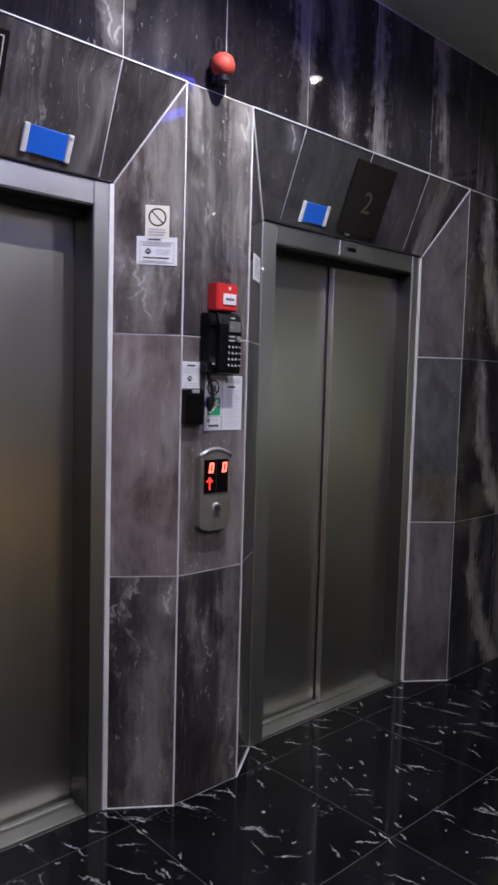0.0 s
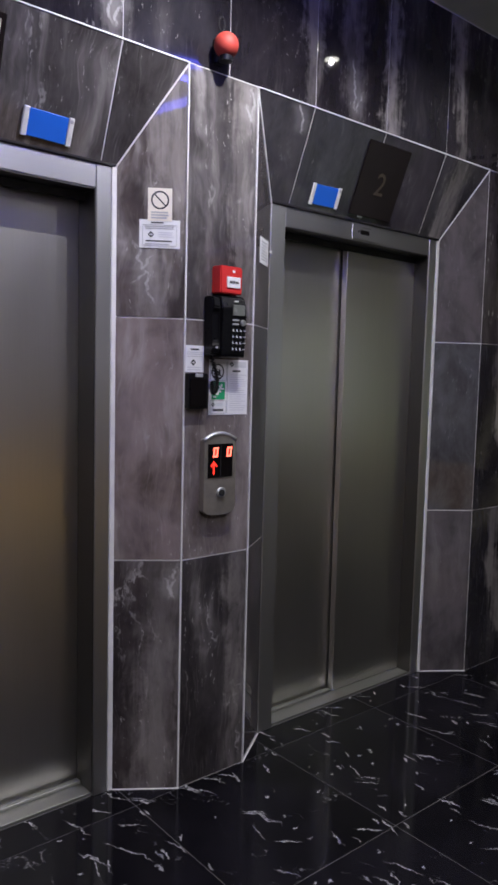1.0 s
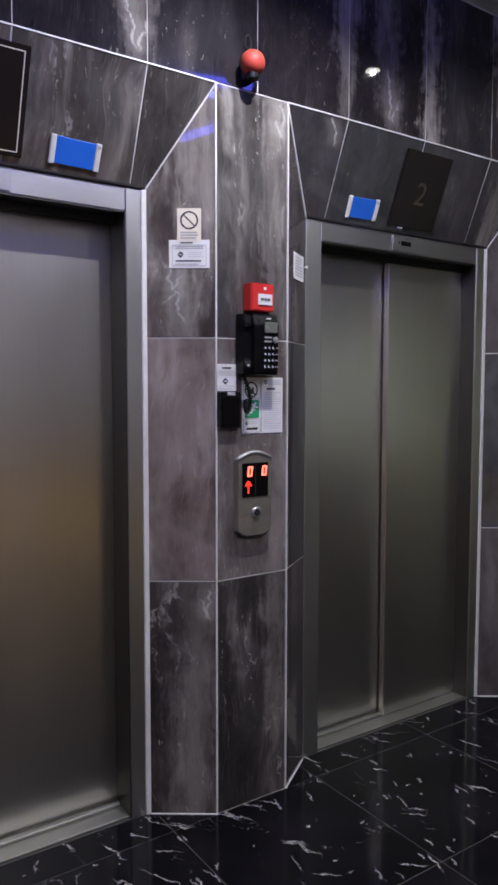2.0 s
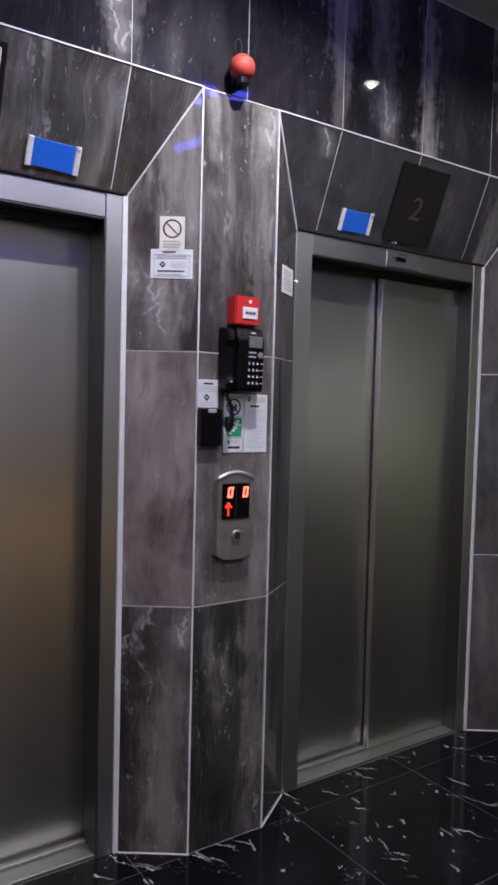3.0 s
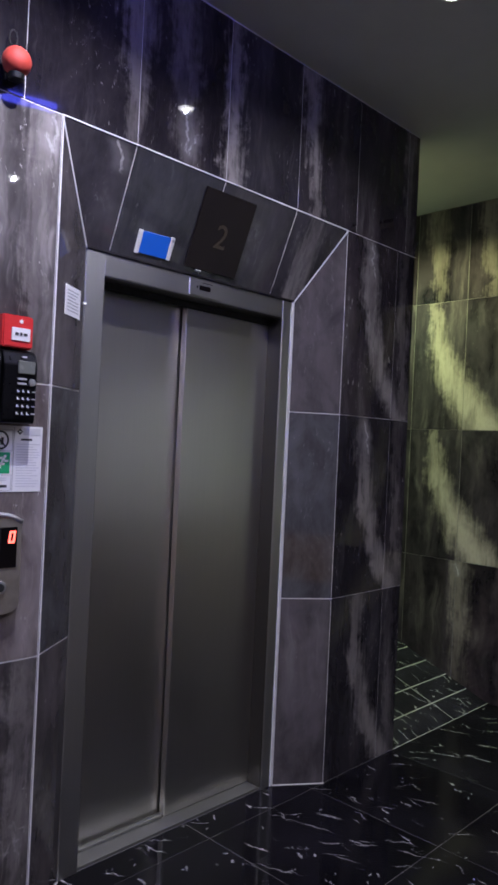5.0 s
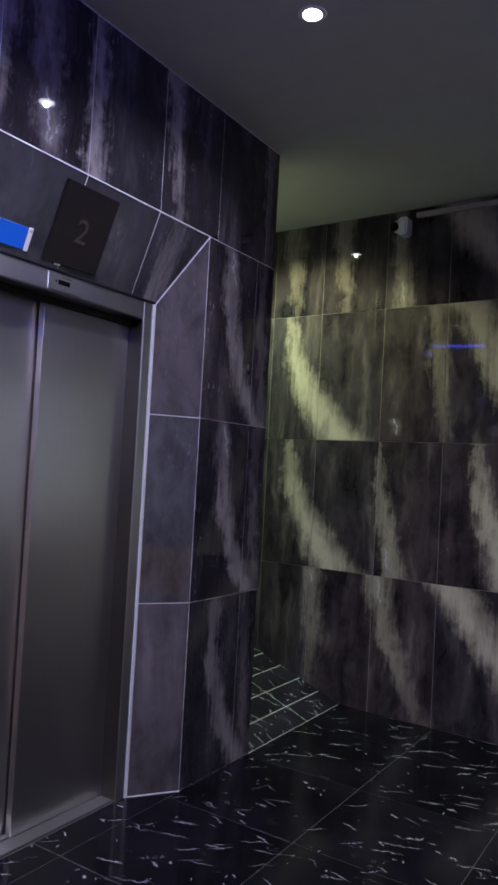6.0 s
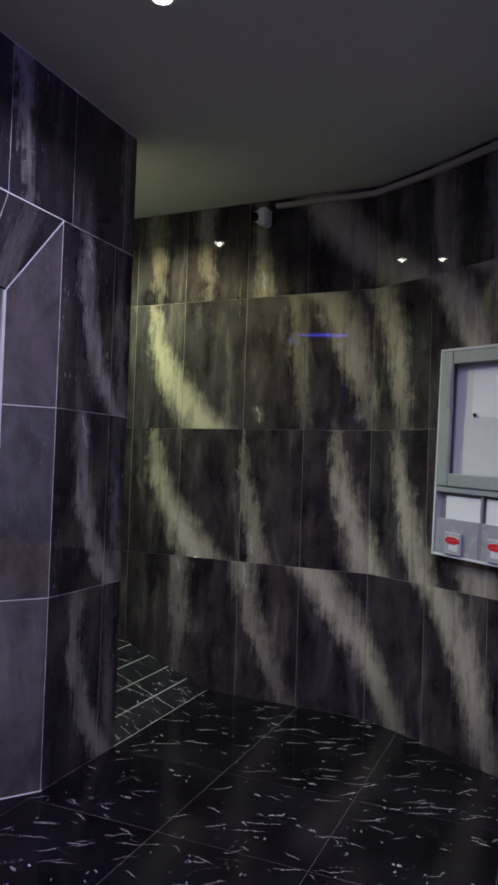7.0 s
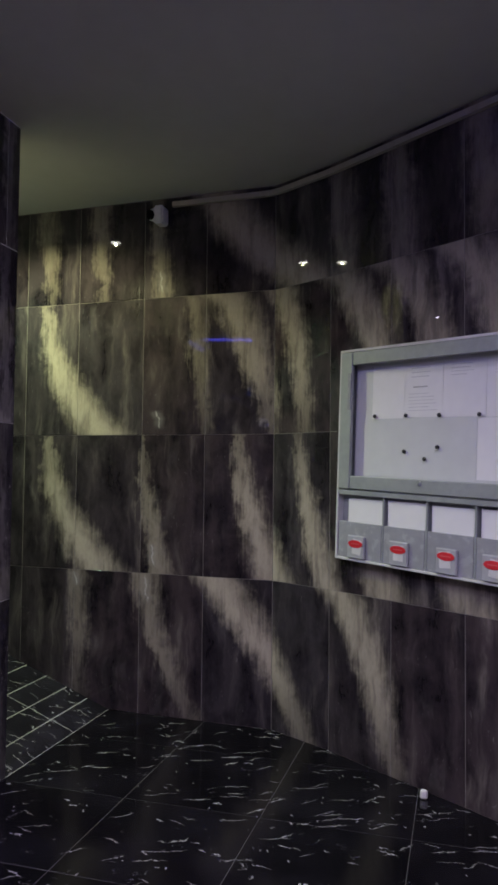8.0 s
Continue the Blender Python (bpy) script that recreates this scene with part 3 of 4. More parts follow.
# ---- lift doors ----
def lift_door(a, b, rear_left):
    """A steel lift entrance: frame, two sliding leaves, sill and head plate."""
    t = thing("elevator_door", "brushed stainless steel elevator door, closed, in a steel frame", "elevator door", group="elevator doors")
    jw, jr, depth = 0.076, 0.068, 0.115
    head = 1.993
    back = YR + depth
    part("jamb", boxed(a + 0.002, a + jw, YR - 0.001, back + 0.06, 0, ZO, bevel=0.002), M_JAMB, t)
    part("jamb", boxed(b - jr, b - 0.016, YR - 0.001, back + 0.06, 0, ZO, bevel=0.002), M_JAMB, t)
    part("header", boxed(a + jw + 0.001, b - jr - 0.001, YR + 0.001, back - 0.03, head, ZO, bevel=0.002), M_STEELH, t)
    # thin facings that carry the recess shade in their colour
    part("soffit", boxed(a + jw + 0.004, b - jr - 0.004, YR + 0.004, back - 0.001, head - 0.004, head - 0.0005), M_RETURN, t, "header underside with its shade put into the steel colour")
    part("jamb_return", boxed(a + jw + 0.0005, a + jw + 0.003, YR + 0.004, back - 0.002, 0.011, head - 0.005), M_RETURN, t, "jamb return with its shade put into the steel colour")
    part("jamb_return", boxed(b - jr - 0.003, b - jr - 0.0005, YR + 0.004, back - 0.002, 0.011, head - 0.005), M_RETURN, t, "jamb return with its shade put into the steel colour")
    # added black strip, stands for the shadow the header drops on the leaves
    part("shade_strip", boxed(a + jw + 0.004, b - jr - 0.004, back - 0.046, back - 0.039, head - 0.030, head - 0.0045), M_DARK, t, "black strip added as the shade under the header")
    mid = (a + jw + b - jr) / 2 - 0.012
    front, rear = (back - 0.036, back - 0.006), (back + 0.002, back + 0.030)
    left, right = (rear, front) if rear_left else (front, rear)
    over = 0.04 if rear_left else 0.0
    part("door_leaf", boxed(a + jw - 0.02, mid + over, *left, 0.012, head + 0.05, bevel=0.002), M_STEEL, t)
    part("door_leaf", boxed(mid + over - 0.04, b - jr + 0.02, *right, 0.012, head + 0.05, bevel=0.002), M_STEEL, t)
    sill = boxed(a + jw - 0.01, b - jr + 0.005, YR + 0.012, back + 0.05, -0.02, 0.010, bevel=0.001)
    part("sill", sill, M_SILL, t)
    part("sill_rail", boxed(*((a + jw, mid - 0.004) if rear_left else (mid + 0.004, b - jr - 0.004)), back - 0.034, back - 0.012, 0.010, 0.022, bevel=0.002), M_SILL, t)
    part("door_shadow_gap", boxed(a - 0.02, b + 0.02, back + 0.04, back + 0.06, 0, ZO), M_DARK, t)
    cx = (a + b) / 2 + 0.012
    plate = part("indicator_plate", boxed(cx - 0.083, cx + 0.083, YR - 0.003, YR + 0.002, head + 0.006, ZO - 0.008, bevel=0.001), M_STEELH, t)
    part("indicator_window", boxed(cx - 0.036, cx + 0.020, YR - 0.0045, YR - 0.001, head + 0.029, ZO - 0.028, bevel=0.001), M_BLACKG, plate, "dark arrow window")
    part("indicator_mark", boxed(cx - 0.050, cx - 0.044, YR - 0.0045, YR - 0.002, head + 0.034, ZO - 0.032), M_DARK, plate)
    part("indicator_mark", boxed(cx - 0.022, cx + 0.030, YR - 0.0040, YR - 0.002, ZO - 0.019, ZO - 0.017), M_DARK, plate)
    return t


lift_door(*LIFTS[0], False)
lift_door(*LIFTS[1], True)

# pale edge trims
def trim(name, bm, label, mat=None):
    return tagged(part(name, bm, mat or M_JOINT), label, "trim", kind="structure")


for a, b in LIFTS:
    trim("trim", boxed(b - 0.015, b + 0.003, YR - 0.004, YR + 0.010, 0, ZO, bevel=0.002), "white silicone strip beside the lift frame", M_WHITE)
    trim("trim", boxed(a - SPLAY, b + SPLAY, YF - 0.0015, YF + 0.006, 2.398, 2.402), "white joint line above the sloping lift head")
for x in (LIFTS[0][1] + SPLAY - 0.006, LIFTS[1][0] - SPLAY + 0.001):
    trim("trim", boxed(x + 0.001, x + 0.0042, YF - 0.0012, YF + 0.006, 0.0, 2.397), "white corner joint of the pier")
for a, b in LIFTS:
    tagged(part("trim", boxed(a, b, YR - 0.007, YR + 0.004, ZO - 0.003, ZO + 0.011, bevel=0.004, seg=2), M_LIP), "dark stone lip above the lift frame", "trim", kind="structure")
# slanting joints where the reveals meet the sloping heads
for a, b in LIFTS:
    for x0, x1 in ((a - SPLAY, a), (b + SPLAY, b)):
        trim("trim", tube(bmesh.new(), [(x0, YF - 0.001, 2.398), (x1, YR - 0.002, ZO)], 0.0024, 6), "white slanting joint of the lift head")

# pale joint where the reveals stand on the floor
for a, b in LIFTS:
    for x0, x1 in ((a - SPLAY, a), (b + SPLAY, b)):
        trim("trim", tube(bmesh.new(), [(x0, YF - 0.003, 0.001), (x1, YR - 0.003, 0.001)], 0.003, 6), "pale grout joint at the foot of the reveal", M_GROUT)

# ---- things on the lift wall ----
def bars(bm, x0, x1, z0, z1, rows, y=-0.0012, fill=0.55, seed=0):
    """Lines of writing too small to read, as bars."""
    rng = random.Random(seed)
    h = (z1 - z0) / rows
    for i in range(rows):
        z = z1 - (i + 0.5) * h
        end = x1 - (x1 - x0) * rng.choice((0, 0.05, 0.12, 0.3))
        box(bm, x0, end, y, y + 0.001, z - h * fill / 2, z + h * fill / 2)
    return bm


def sheet(where, w, h, label, name="notice", category="notice", mat=None, thick=0.0012):
    t = thing(name, label, category, where)
    part("sheet", boxed(-w / 2, w / 2, -thick, 0.0005, -h / 2, h / 2), mat or M_PAPER, t)
    return t


TL = (SPLAY, YF - YR)           # splay beside the left door
TR = (SPLAY, YR - YF)                                       # splay beside the right door


def on_splay(x, z, tangent):
    """A frame on the face of the splay of either door, at x along the wall."""
    k = (LIFTS[0][1] + SPLAY - x) / SPLAY if tangent is TL else (x - LIFTS[1][0] + SPLAY) / SPLAY
    return on_wall(x, YF + k * (YR - YF), z, tangent) @ pose(0, -0.0006, 0)


def prohibition(parent, cx, cz, r):
    part("prohibition_ring", ring_plate(bmesh.new(), r * 0.82, r, -0.0022, -0.0008, cx, cz), M_INK, parent)
    bm = boxed(-r * 0.85, r * 0.85, -0.0024, -0.0008, -r * 0.07, r * 0.07)
    bmesh.ops.transform(bm, matrix=pose(cx, 0, cz, 0, 45, 0), verts=bm.verts)
    part("prohibition_bar", bm, M_INK, parent)
    bm = boxed(cx - r * 0.30, cx + r * 0.06, -0.0018, -0.0008, cz - r * 0.5, cz + r * 0.1)
    box(bm, cx + r * 0.12, cx + r * 0.4, -0.0018, -0.0008, cz - r * 0.5, cz + r * 0.3)
    part("pictogram", bm, M_INK, parent)


# cream prohibition card and the white notice under it, on the splay of the left lift
card = sheet(on_splay(1.757, 1.958, TL), 0.077, 0.103, "cream card with a round black prohibition sign", "warning_card", "sign", M_CREAM, 0.002)
prohibition(card, 0.0, 0.014, 0.029)
part("writing", bars(bmesh.new(), -0.028, 0.028, -0.046, -0.020, 3, -0.0028, seed=1), M_GREY_INK, card)
note = sheet(on_splay(1.757, 1.866, TL), 0.130, 0.089, "white printed notice taped to the stone reveal")


def diamond(parent, cx, cz, r):
    """A small diamond emblem with a pale bar through it."""
    d = part("emblem", prism(bmesh.new(), [(cx - r, cz), (cx, cz - r), (cx + r, cz), (cx, cz + r)], -0.0022, -0.0008, "y"), M_INK, parent)
    part("emblem_bar", boxed(cx - r * 0.5, cx + r * 0.5, -0.0030, -0.0021, cz - r * 0.16, cz + r * 0.16), M_PAPER, d)


def box_lines(bm, x0, x1, z0, z1, k=0.0007):
    """The outline of a printed box."""
    for a, b in ((x0, x0), (x1, x1)):
        box(bm, a - k, b + k, -0.0021, -0.0008, z0, z1)
    for z in (z0, z1):
        box(bm, x0 + k, x1 - k, -0.0021, -0.0008, z - k, z + k)
    return bm


part("title", bars(bmesh.new(), -0.028, 0.028, 0.032, 0.039, 1, -0.002), M_INK, note)
part("printed_box", box_lines(bmesh.new(), -0.054, 0.054, -0.037, 0.028), M_GREY_INK, note)
part("writing", bars(bmesh.new(), -0.046, 0.050, 0.014, 0.026, 2, -0.002, 0.42, 3), M_GREY_INK, note)
part("writing", bars(bmesh.new(), -0.004, 0.046, -0.012, 0.008, 3, -0.002, 0.30, 4), M_FAINT, note)
part("writing", bars(bmesh.new(), -0.044, 0.050, -0.026, -0.018, 1, -0.002, 0.5, 5), M_INK, note)
part("writing", bars(bmesh.new(), -0.046, 0.040, -0.036, -0.028, 1, -0.002, 0.35, 7), M_GREY_INK, note)
diamond(note, -0.028, -0.002, 0.0105)

rev = sheet(on_splay(2.224, 1.872, TR), 0.118, 0.092, "small white notice on the narrow stone reveal")
part("writing", bars(bmesh.new(), -0.045, 0.045, -0.036, 0.036, 7, -0.002, 0.35, 8), M_GREY_INK, rev)

clip = thing("frame_clip", "small white plastic clip on the steel lift frame", "clip", on_wall(LIFTS[1][0] + 0.003, YR - 0.001, 1.885, (1, 0)))
part("base", lathe(bmesh.new(), [(0.003, -0.006), (0.006, -0.005), (0.007, 0.0)], 14, "y"), M_PLASTIC, clip)
part("pin", boxed(-0.002, 0.002, -0.008, -0.0055, -0.006, 0.006, bevel=0.001), M_PLASTIC, clip)

# white label and black box on the pier
lab = sheet(on_wall(1.866, YF - 0.0008, 1.472, (1, 0)), 0.074, 0.088, "small white printed label on the stone pier", "label", "label")
part("writing", bars(bmesh.new(), -0.030, 0.030, -0.040, -0.024, 2, -0.002, 0.4, 4), M_FAINT, lab)
part("title", bars(bmesh.new(), -0.018, 0.030, 0.026, 0.036, 1, -0.002), M_INK, lab)
diamond(lab, -0.006, -0.012, 0.011)
part("writing", bars(bmesh.new(), -0.033, 0.033, 0.012, 0.024, 2, -0.002, 0.4, 14), M_FAINT, lab)
part("rule", boxed(-0.035, 0.035, -0.002, -0.0008, 0.007, 0.0082), M_GREY_INK, lab)
reader = thing("card_reader", "flat black plastic box fixed to the stone pier", "card reader", on_wall(1.868, YF, 1.366, (1, 0)))
part("body", prism(bmesh.new(), rounded(0.078, 0.116, 0.005), -0.022, 0.0, "y"), M_BLACK, reader)
part("clip", boxed(-0.014, 0.016, -0.027, -0.020, 0.046, 0.058, bevel=0.002), M_GREY_INK, reader)
part("face", boxed(-0.033, 0.033, -0.0245, -0.021, -0.050, 0.040, bevel=0.001), M_BLACKG, reader)

# the notice with the green sign, under the telephone
big = sheet(on_wall(2.010, YF - 0.0008, 1.380, (1, 0)), 0.168, 0.188, "white laminated safety notice with a green sign")
x0 = -0.084
prohibition(big, x0 + 0.036, 0.052, 0.027)
green = part("green_sign", boxed(x0 + 0.012, x0 + 0.068, -0.0022, -0.0008, -0.042, 0.018), M_GREEN, big, "green escape sign")
bm = bmesh.new()
for k in range(4):      # white stair and a leaning runner
    box(bm, x0 + 0.018 + k * 0.011, x0 + 0.030 + k * 0.011, -0.003, -0.002, -0.036 + k * 0.009, -0.030 + k * 0.009)
prism(bm, [(x0 + 0.034, -0.020), (x0 + 0.040, -0.022), (x0 + 0.058, 0.008), (x0 + 0.052, 0.012)], -0.003, -0.002, "y")
prism(bm, [(x0 + 0.026, 0.002), (x0 + 0.030, -0.004), (x0 + 0.046, 0.000), (x0 + 0.044, 0.006)], -0.003, -0.002, "y")
part("stair_symbol", bm, M_PAPER, green)
part("printed_box", box_lines(bmesh.new(), x0 + 0.006, x0 + 0.074, 0.022, 0.082), M_GREY_INK, big)
part("printed_box", box_lines(bmesh.new(), x0 + 0.006, x0 + 0.074, -0.090, -0.046), M_GREY_INK, big)
part("writing", bars(bmesh.new(), x0 + 0.030, x0 + 0.064, -0.064, -0.052, 2, -0.002, 0.4, 5), M_FAINT, big)
part("writing", bars(bmesh.new(), x0 + 0.018, x0 + 0.068, -0.084, -0.072, 1, -0.002, 0.6, 5), M_INK, big)
diamond(big, x0 + 0.018, -0.060, 0.007)
part("heading_block", boxed(x0 + 0.106, x0 + 0.160, -0.002, -0.0008, 0.068, 0.088), M_FAINT, big)
diamond(big, x0 + 0.096, 0.078, 0.009)
part("writing", bars(bmesh.new(), x0 + 0.088, x0 + 0.160, -0.082, 0.046, 17, -0.002, 0.30, 6), M_FAINT, big)
part("title", bars(bmesh.new(), x0 + 0.100, x0 + 0.150, 0.050, 0.061, 1, -0.002), M_INK, big)
part("fold_line", boxed(x0 + 0.077, x0 + 0.079, -0.002, -0.0008, -0.090, 0.090), M_GREY_INK, big)

# fire alarm call point
cp = thing("fire_alarm_call_point", "red fire alarm call point with a white break panel", "fire alarm", on_wall(1.976, YF, 1.733, (1, 0)))
part("body", boxed(-0.046, 0.046, -0.050, 0.0, -0.044, 0.046, bevel=0.004, seg=2), M_RED, cp)
pan = part("break_panel", boxed(-0.020, 0.036, -0.053, -0.049, -0.024, 0.012, bevel=0.001), M_PAPER, cp, "white break panel")
bm = boxed(-0.010, 0.0, -0.0545, -0.052, -0.009, -0.002)
box(bm, 0.004, 0.011, -0.0545, -0.052, -0.010, -0.001)
box(bm, 0.015, 0.026, -0.0545, -0.052, -0.009, -0.002)
part("arrow_mark", bm, M_INK, pan)
part("flame_mark", lathe(bmesh.new(), [(0.0, -0.0515), (0.0055, -0.0515), (0.0055, -0.049)], 14, "y", (0.008, 0, 0.030)), M_PAPER, cp)

# telephone
ph = thing("telephone", "black wall telephone with keypad, display and coiled cord", "telephone", on_wall(1.975, YF, 1.582, (1, 0)))
body = prism(bmesh.new(), [(0.0, -0.102), (-0.050, -0.102), (-0.056, -0.094), (-0.062, 0.060), (-0.050, 0.094), (-0.036, 0.102), (0.0, 0.102)], -0.040, 0.060, "x")
bmesh.ops.bevel(body, geom=body.edges[:], offset=0.003, segments=1, affect="EDGES")
part("body", body, M_BLACK, ph)
hand = prism(bmesh.new(), [(-0.014, -0.098), (-0.052, -0.094), (-0.058, -0.070), (-0.050, -0.052), (-0.048, 0.040), (-0.058, 0.060), (-0.052, 0.092), (-0.014, 0.098)], -0.078, -0.046, "x")
bmesh.ops.bevel(hand, geom=hand.edges[:], offset=0.004, segments=2, affect="EDGES")
part("handset", hand, M_BLACK, ph)
part("handset_screw", boxed(-0.066, -0.058, -0.0595, -0.055, -0.074, -0.068), M_GREY_INK, ph)
part("handset_cradle", boxed(-0.074, -0.038, -0.016, 0.0, -0.100, 0.098, bevel=0.004), M_BLACK, ph)
part("display", boxed(0.000, 0.050, -0.0665, -0.055, 0.036, 0.072, bevel=0.002), M_LCD, ph, "grey display")
part("function_key", boxed(0.000, 0.026, -0.0645, -0.055, 0.019, 0.024), M_GREY_INK, ph)
part("function_key", boxed(0.000, 0.026, -0.0640, -0.055, 0.006, 0.011), M_GREY_INK, ph)
part("navigation_key", lathe(bmesh.new(), [(0.004, -0.066), (0.010, -0.065), (0.011, -0.056)], 16, "y", (0.044, 0, 0.014)), M_ALU, ph, "round silver key")
for r in range(4):
    zk = -0.012 - r * 0.0205
    for c in range(3):
        xk = 0.0015 + c * 0.0155
        key = part("key", boxed(xk - 0.0062, xk + 0.0062, -0.0640 + r * 0.0008, -0.052, zk - 0.0070, zk + 0.0070, bevel=0.0012), M_BLACK, ph)
        mark = boxed(xk - 0.0030, xk + 0.0006, -0.0646 + r * 0.0008, -0.0632 + r * 0.0008, zk - 0.0034, zk + 0.0034)
        box(mark, xk + 0.0012, xk + 0.0046, -0.0646 + r * 0.0008, -0.0632 + r * 0.0008, zk - 0.0034, zk - 0.0012)
        part("key_mark", mark, M_PAPER, key, "white printed mark")
    part("side_key", boxed(0.046, 0.056, -0.0634 + r * 0.0008, -0.052, zk - 0.0015, zk + 0.0015), M_GREY_INK, ph)
part("badge", boxed(0.012, 0.026, -0.0600, -0.050, 0.0815, 0.085), M_PAPER, ph)
path = []
for i in range(420):
    u = i / 419
    a = u * 2 * math.pi * 24
    cx = -0.066 + 0.034 * u + 0.020 * math.sin(u * math.pi * 1.5)
    cz = -0.092 - 0.135 * math.sin(min(1, u * 1.2) * math.pi / 2) + (0.045 * max(0, u - 0.74) / 0.26)
    path.append((cx + 0.0055 * math.cos(a), -0.026 + 0.0055 * math.sin(a), cz))
part("coiled_cord", tube(bmesh.new(), path, 0.0030, 6), M_BLACK, ph, smooth=True)

# landing panel with red display
lp = thing("call_button_panel", "satin metal lift call panel with red digits and button", "call panel", on_wall(1.962, YF, 1.083, (1, 0)))
W, H = 0.134, 0.276
out = []
for i in range(9):
    u = -1 + 2 * i / 8
    out.append((u * W / 2, H / 2 - 0.022 * u * u))
for i in range(9):
    u = 1 - 2 * i / 8
    out.append((u * W / 2, -H / 2 + 0.018 * u ** 4))
part("face_plate", prism(bmesh.new(), out, -0.026, 0.0, "y"), M_PANEL, lp)
cap = bmesh.new()
tube(cap, [(u * W / 2 * 1.01, -0.022, H / 2 - 0.022 * u * u + 0.002) for u in (-1 + 2 * i / 12 for i in range(13))], 0.008, 8)
part("top_cap", cap, M_ALU, lp, "bright silver curved cap", smooth=True)
win = part("display_window", prism(bmesh.new(), [(-0.052, -0.008), (0.052, -0.008), (0.052, 0.106), (-0.052, 0.106)], -0.0285, -0.024, "y"), M_BLACKG, lp, "dark red-black display window")
part("window_bar", boxed(-0.0012, 0.0012, -0.0295, -0.028, -0.006, 0.104), M_DARK, win)
Y0, Y1 = -0.0300, -0.0283


def zero(cx, cz, w=0.019, h=0.034, k=0.0055):
    bm = boxed(cx - w / 2 + 0.001, cx + w / 2, Y0, Y1, cz + h / 2 - k, cz + h / 2)
    box(bm, cx - w / 2, cx + w / 2 - 0.001, Y0, Y1, cz - h / 2, cz - h / 2 + k)
    for sx in (-1, 1):
        x = cx + sx * (w / 2 - k / 2)
        box(bm, x - k / 2, x + k / 2, Y0, Y1, cz - h / 2 + 0.003, cz + h / 2 - 0.003)
    for v in bm.verts:
        v.co.x += (v.co.z - cz) * 0.10
    return bm


part("red_digit", zero(-0.022, 0.078), M_LEDHOT, win, "glowing red zero")
part("red_digit", zero(0.036, 0.078), M_LEDHOT, win, "glowing red zero")
arrow = prism(bmesh.new(), [(-0.043, 0.032), (-0.029, 0.048), (-0.015, 0.032), (-0.019, 0.028), (-0.0265, 0.036), (-0.0265, 0.004), (-0.0315, 0.004), (-0.0315, 0.036), (-0.039, 0.028)], Y0, Y1, "y")
part("red_arrow", arrow, M_LED, win, "glowing red arrow")
btn = part("button_ring", lathe(bmesh.new(), [(0.012, -0.030), (0.0165, -0.0315), (0.019, -0.029), (0.019, -0.024)], 24, "y", (0.006, 0, -0.062)), M_ALU, lp, "round chrome button ring", smooth=True)
part("button", lathe(bmesh.new(), [(0.004, -0.0335), (0.0115, -0.033), (0.012, -0.028)], 20, "y", (0.006, 0, -0.062)), M_DARK, btn)

# red beacon
bc = thing("alarm_beacon", "round red fire alarm beacon on the stone wall", "alarm", on_wall(1.936, YF, 2.468, (1, 0)))
prof = [(0.040 * math.cos(t), 0.040 * math.sin(t)) for t in (-math.pi / 2 + math.pi * i / 14 for i in range(1, 14))]
part("dome", lathe(bmesh.new(), prof, 24, "z", (0, -0.046, 0.0)), M_REDDOME, bc, smooth=True)
part("base", boxed(-0.020, 0.020, -0.024, 0.0, -0.050, 0.030, bevel=0.004), M_BLACK, bc, "dark plastic base")
part("collar", lathe(bmesh.new(), [(0.018, -0.052), (0.022, -0.050), (0.022, -0.034), (0.018, -0.030)], 20, "z", (0, -0.046, 0)), M_BLACK, bc)
loop = [(0.0 + 0.012 * math.sin(t), -0.022, 0.052 + 0.022 * (1 - math.cos(t))) for t in (2 * math.pi * i / 20 for i in range(20))]
part("cable", tube(bmesh.new(), loop, 0.0022, 6), M_DARK, bc)


# plates on the sloping heads: a frame with x along the wall, y into the head, z up the slope
def on_head(x, up):
    d = Vector((0, YF - YR, 2.4 - ZO)).normalized()
    o = Vector((x, YR, ZO)) + d * up
    n = Vector((1, 0, 0))
    into = d.cross(n)
    return Matrix(((1, into.x, d.x, o.x), (0, into.y, d.y, o.y), (0, into.z, d.z, o.z), (0, 0, 0, 1)))


for cx, tilt in ((1.401, 1.5), (2.558, -1.0)):
    s = thing("blue_sign", "blue plate in a white holder on the sloping stone head", "sign", on_head(cx, 0.069) @ pose(0, 0, 0, 0, tilt, 0), "blue signs")
    part("plate", boxed(-0.062, 0.060, -0.005, 0.0, -0.038, 0.038, bevel=0.001), M_BLUE, s)
    part("side_bar", boxed(-0.079, -0.062, -0.008, 0.0, -0.041, 0.040, bevel=0.002), M_PLASTIC, s, "white plastic side bar")
    bar = part("side_bar", boxed(0.060, 0.077, -0.008, 0.0, -0.040, 0.041, bevel=0.002), M_PLASTIC, s, "white plastic side bar")
    part("screw", lathe(bmesh.new(), [(0.002, -0.010), (0.005, -0.0095), (0.006, -0.007)], 12, "y", (0.069, 0, 0.030)), M_GREY_INK, bar)


def text_mesh(body, size):
    cu = bpy.data.curves.new("digit", "FONT")
    cu.body, cu.size, cu.extrude, cu.align_x, cu.align_y = body, size, 0.0008, "CENTER", "CENTER"
    ob = bpy.data.objects.new("digit", cu)
    me = bpy.data.meshes.new_from_object(ob)
    bpy.data.objects.remove(ob)
    bpy.data.curves.remove(cu)
    return me


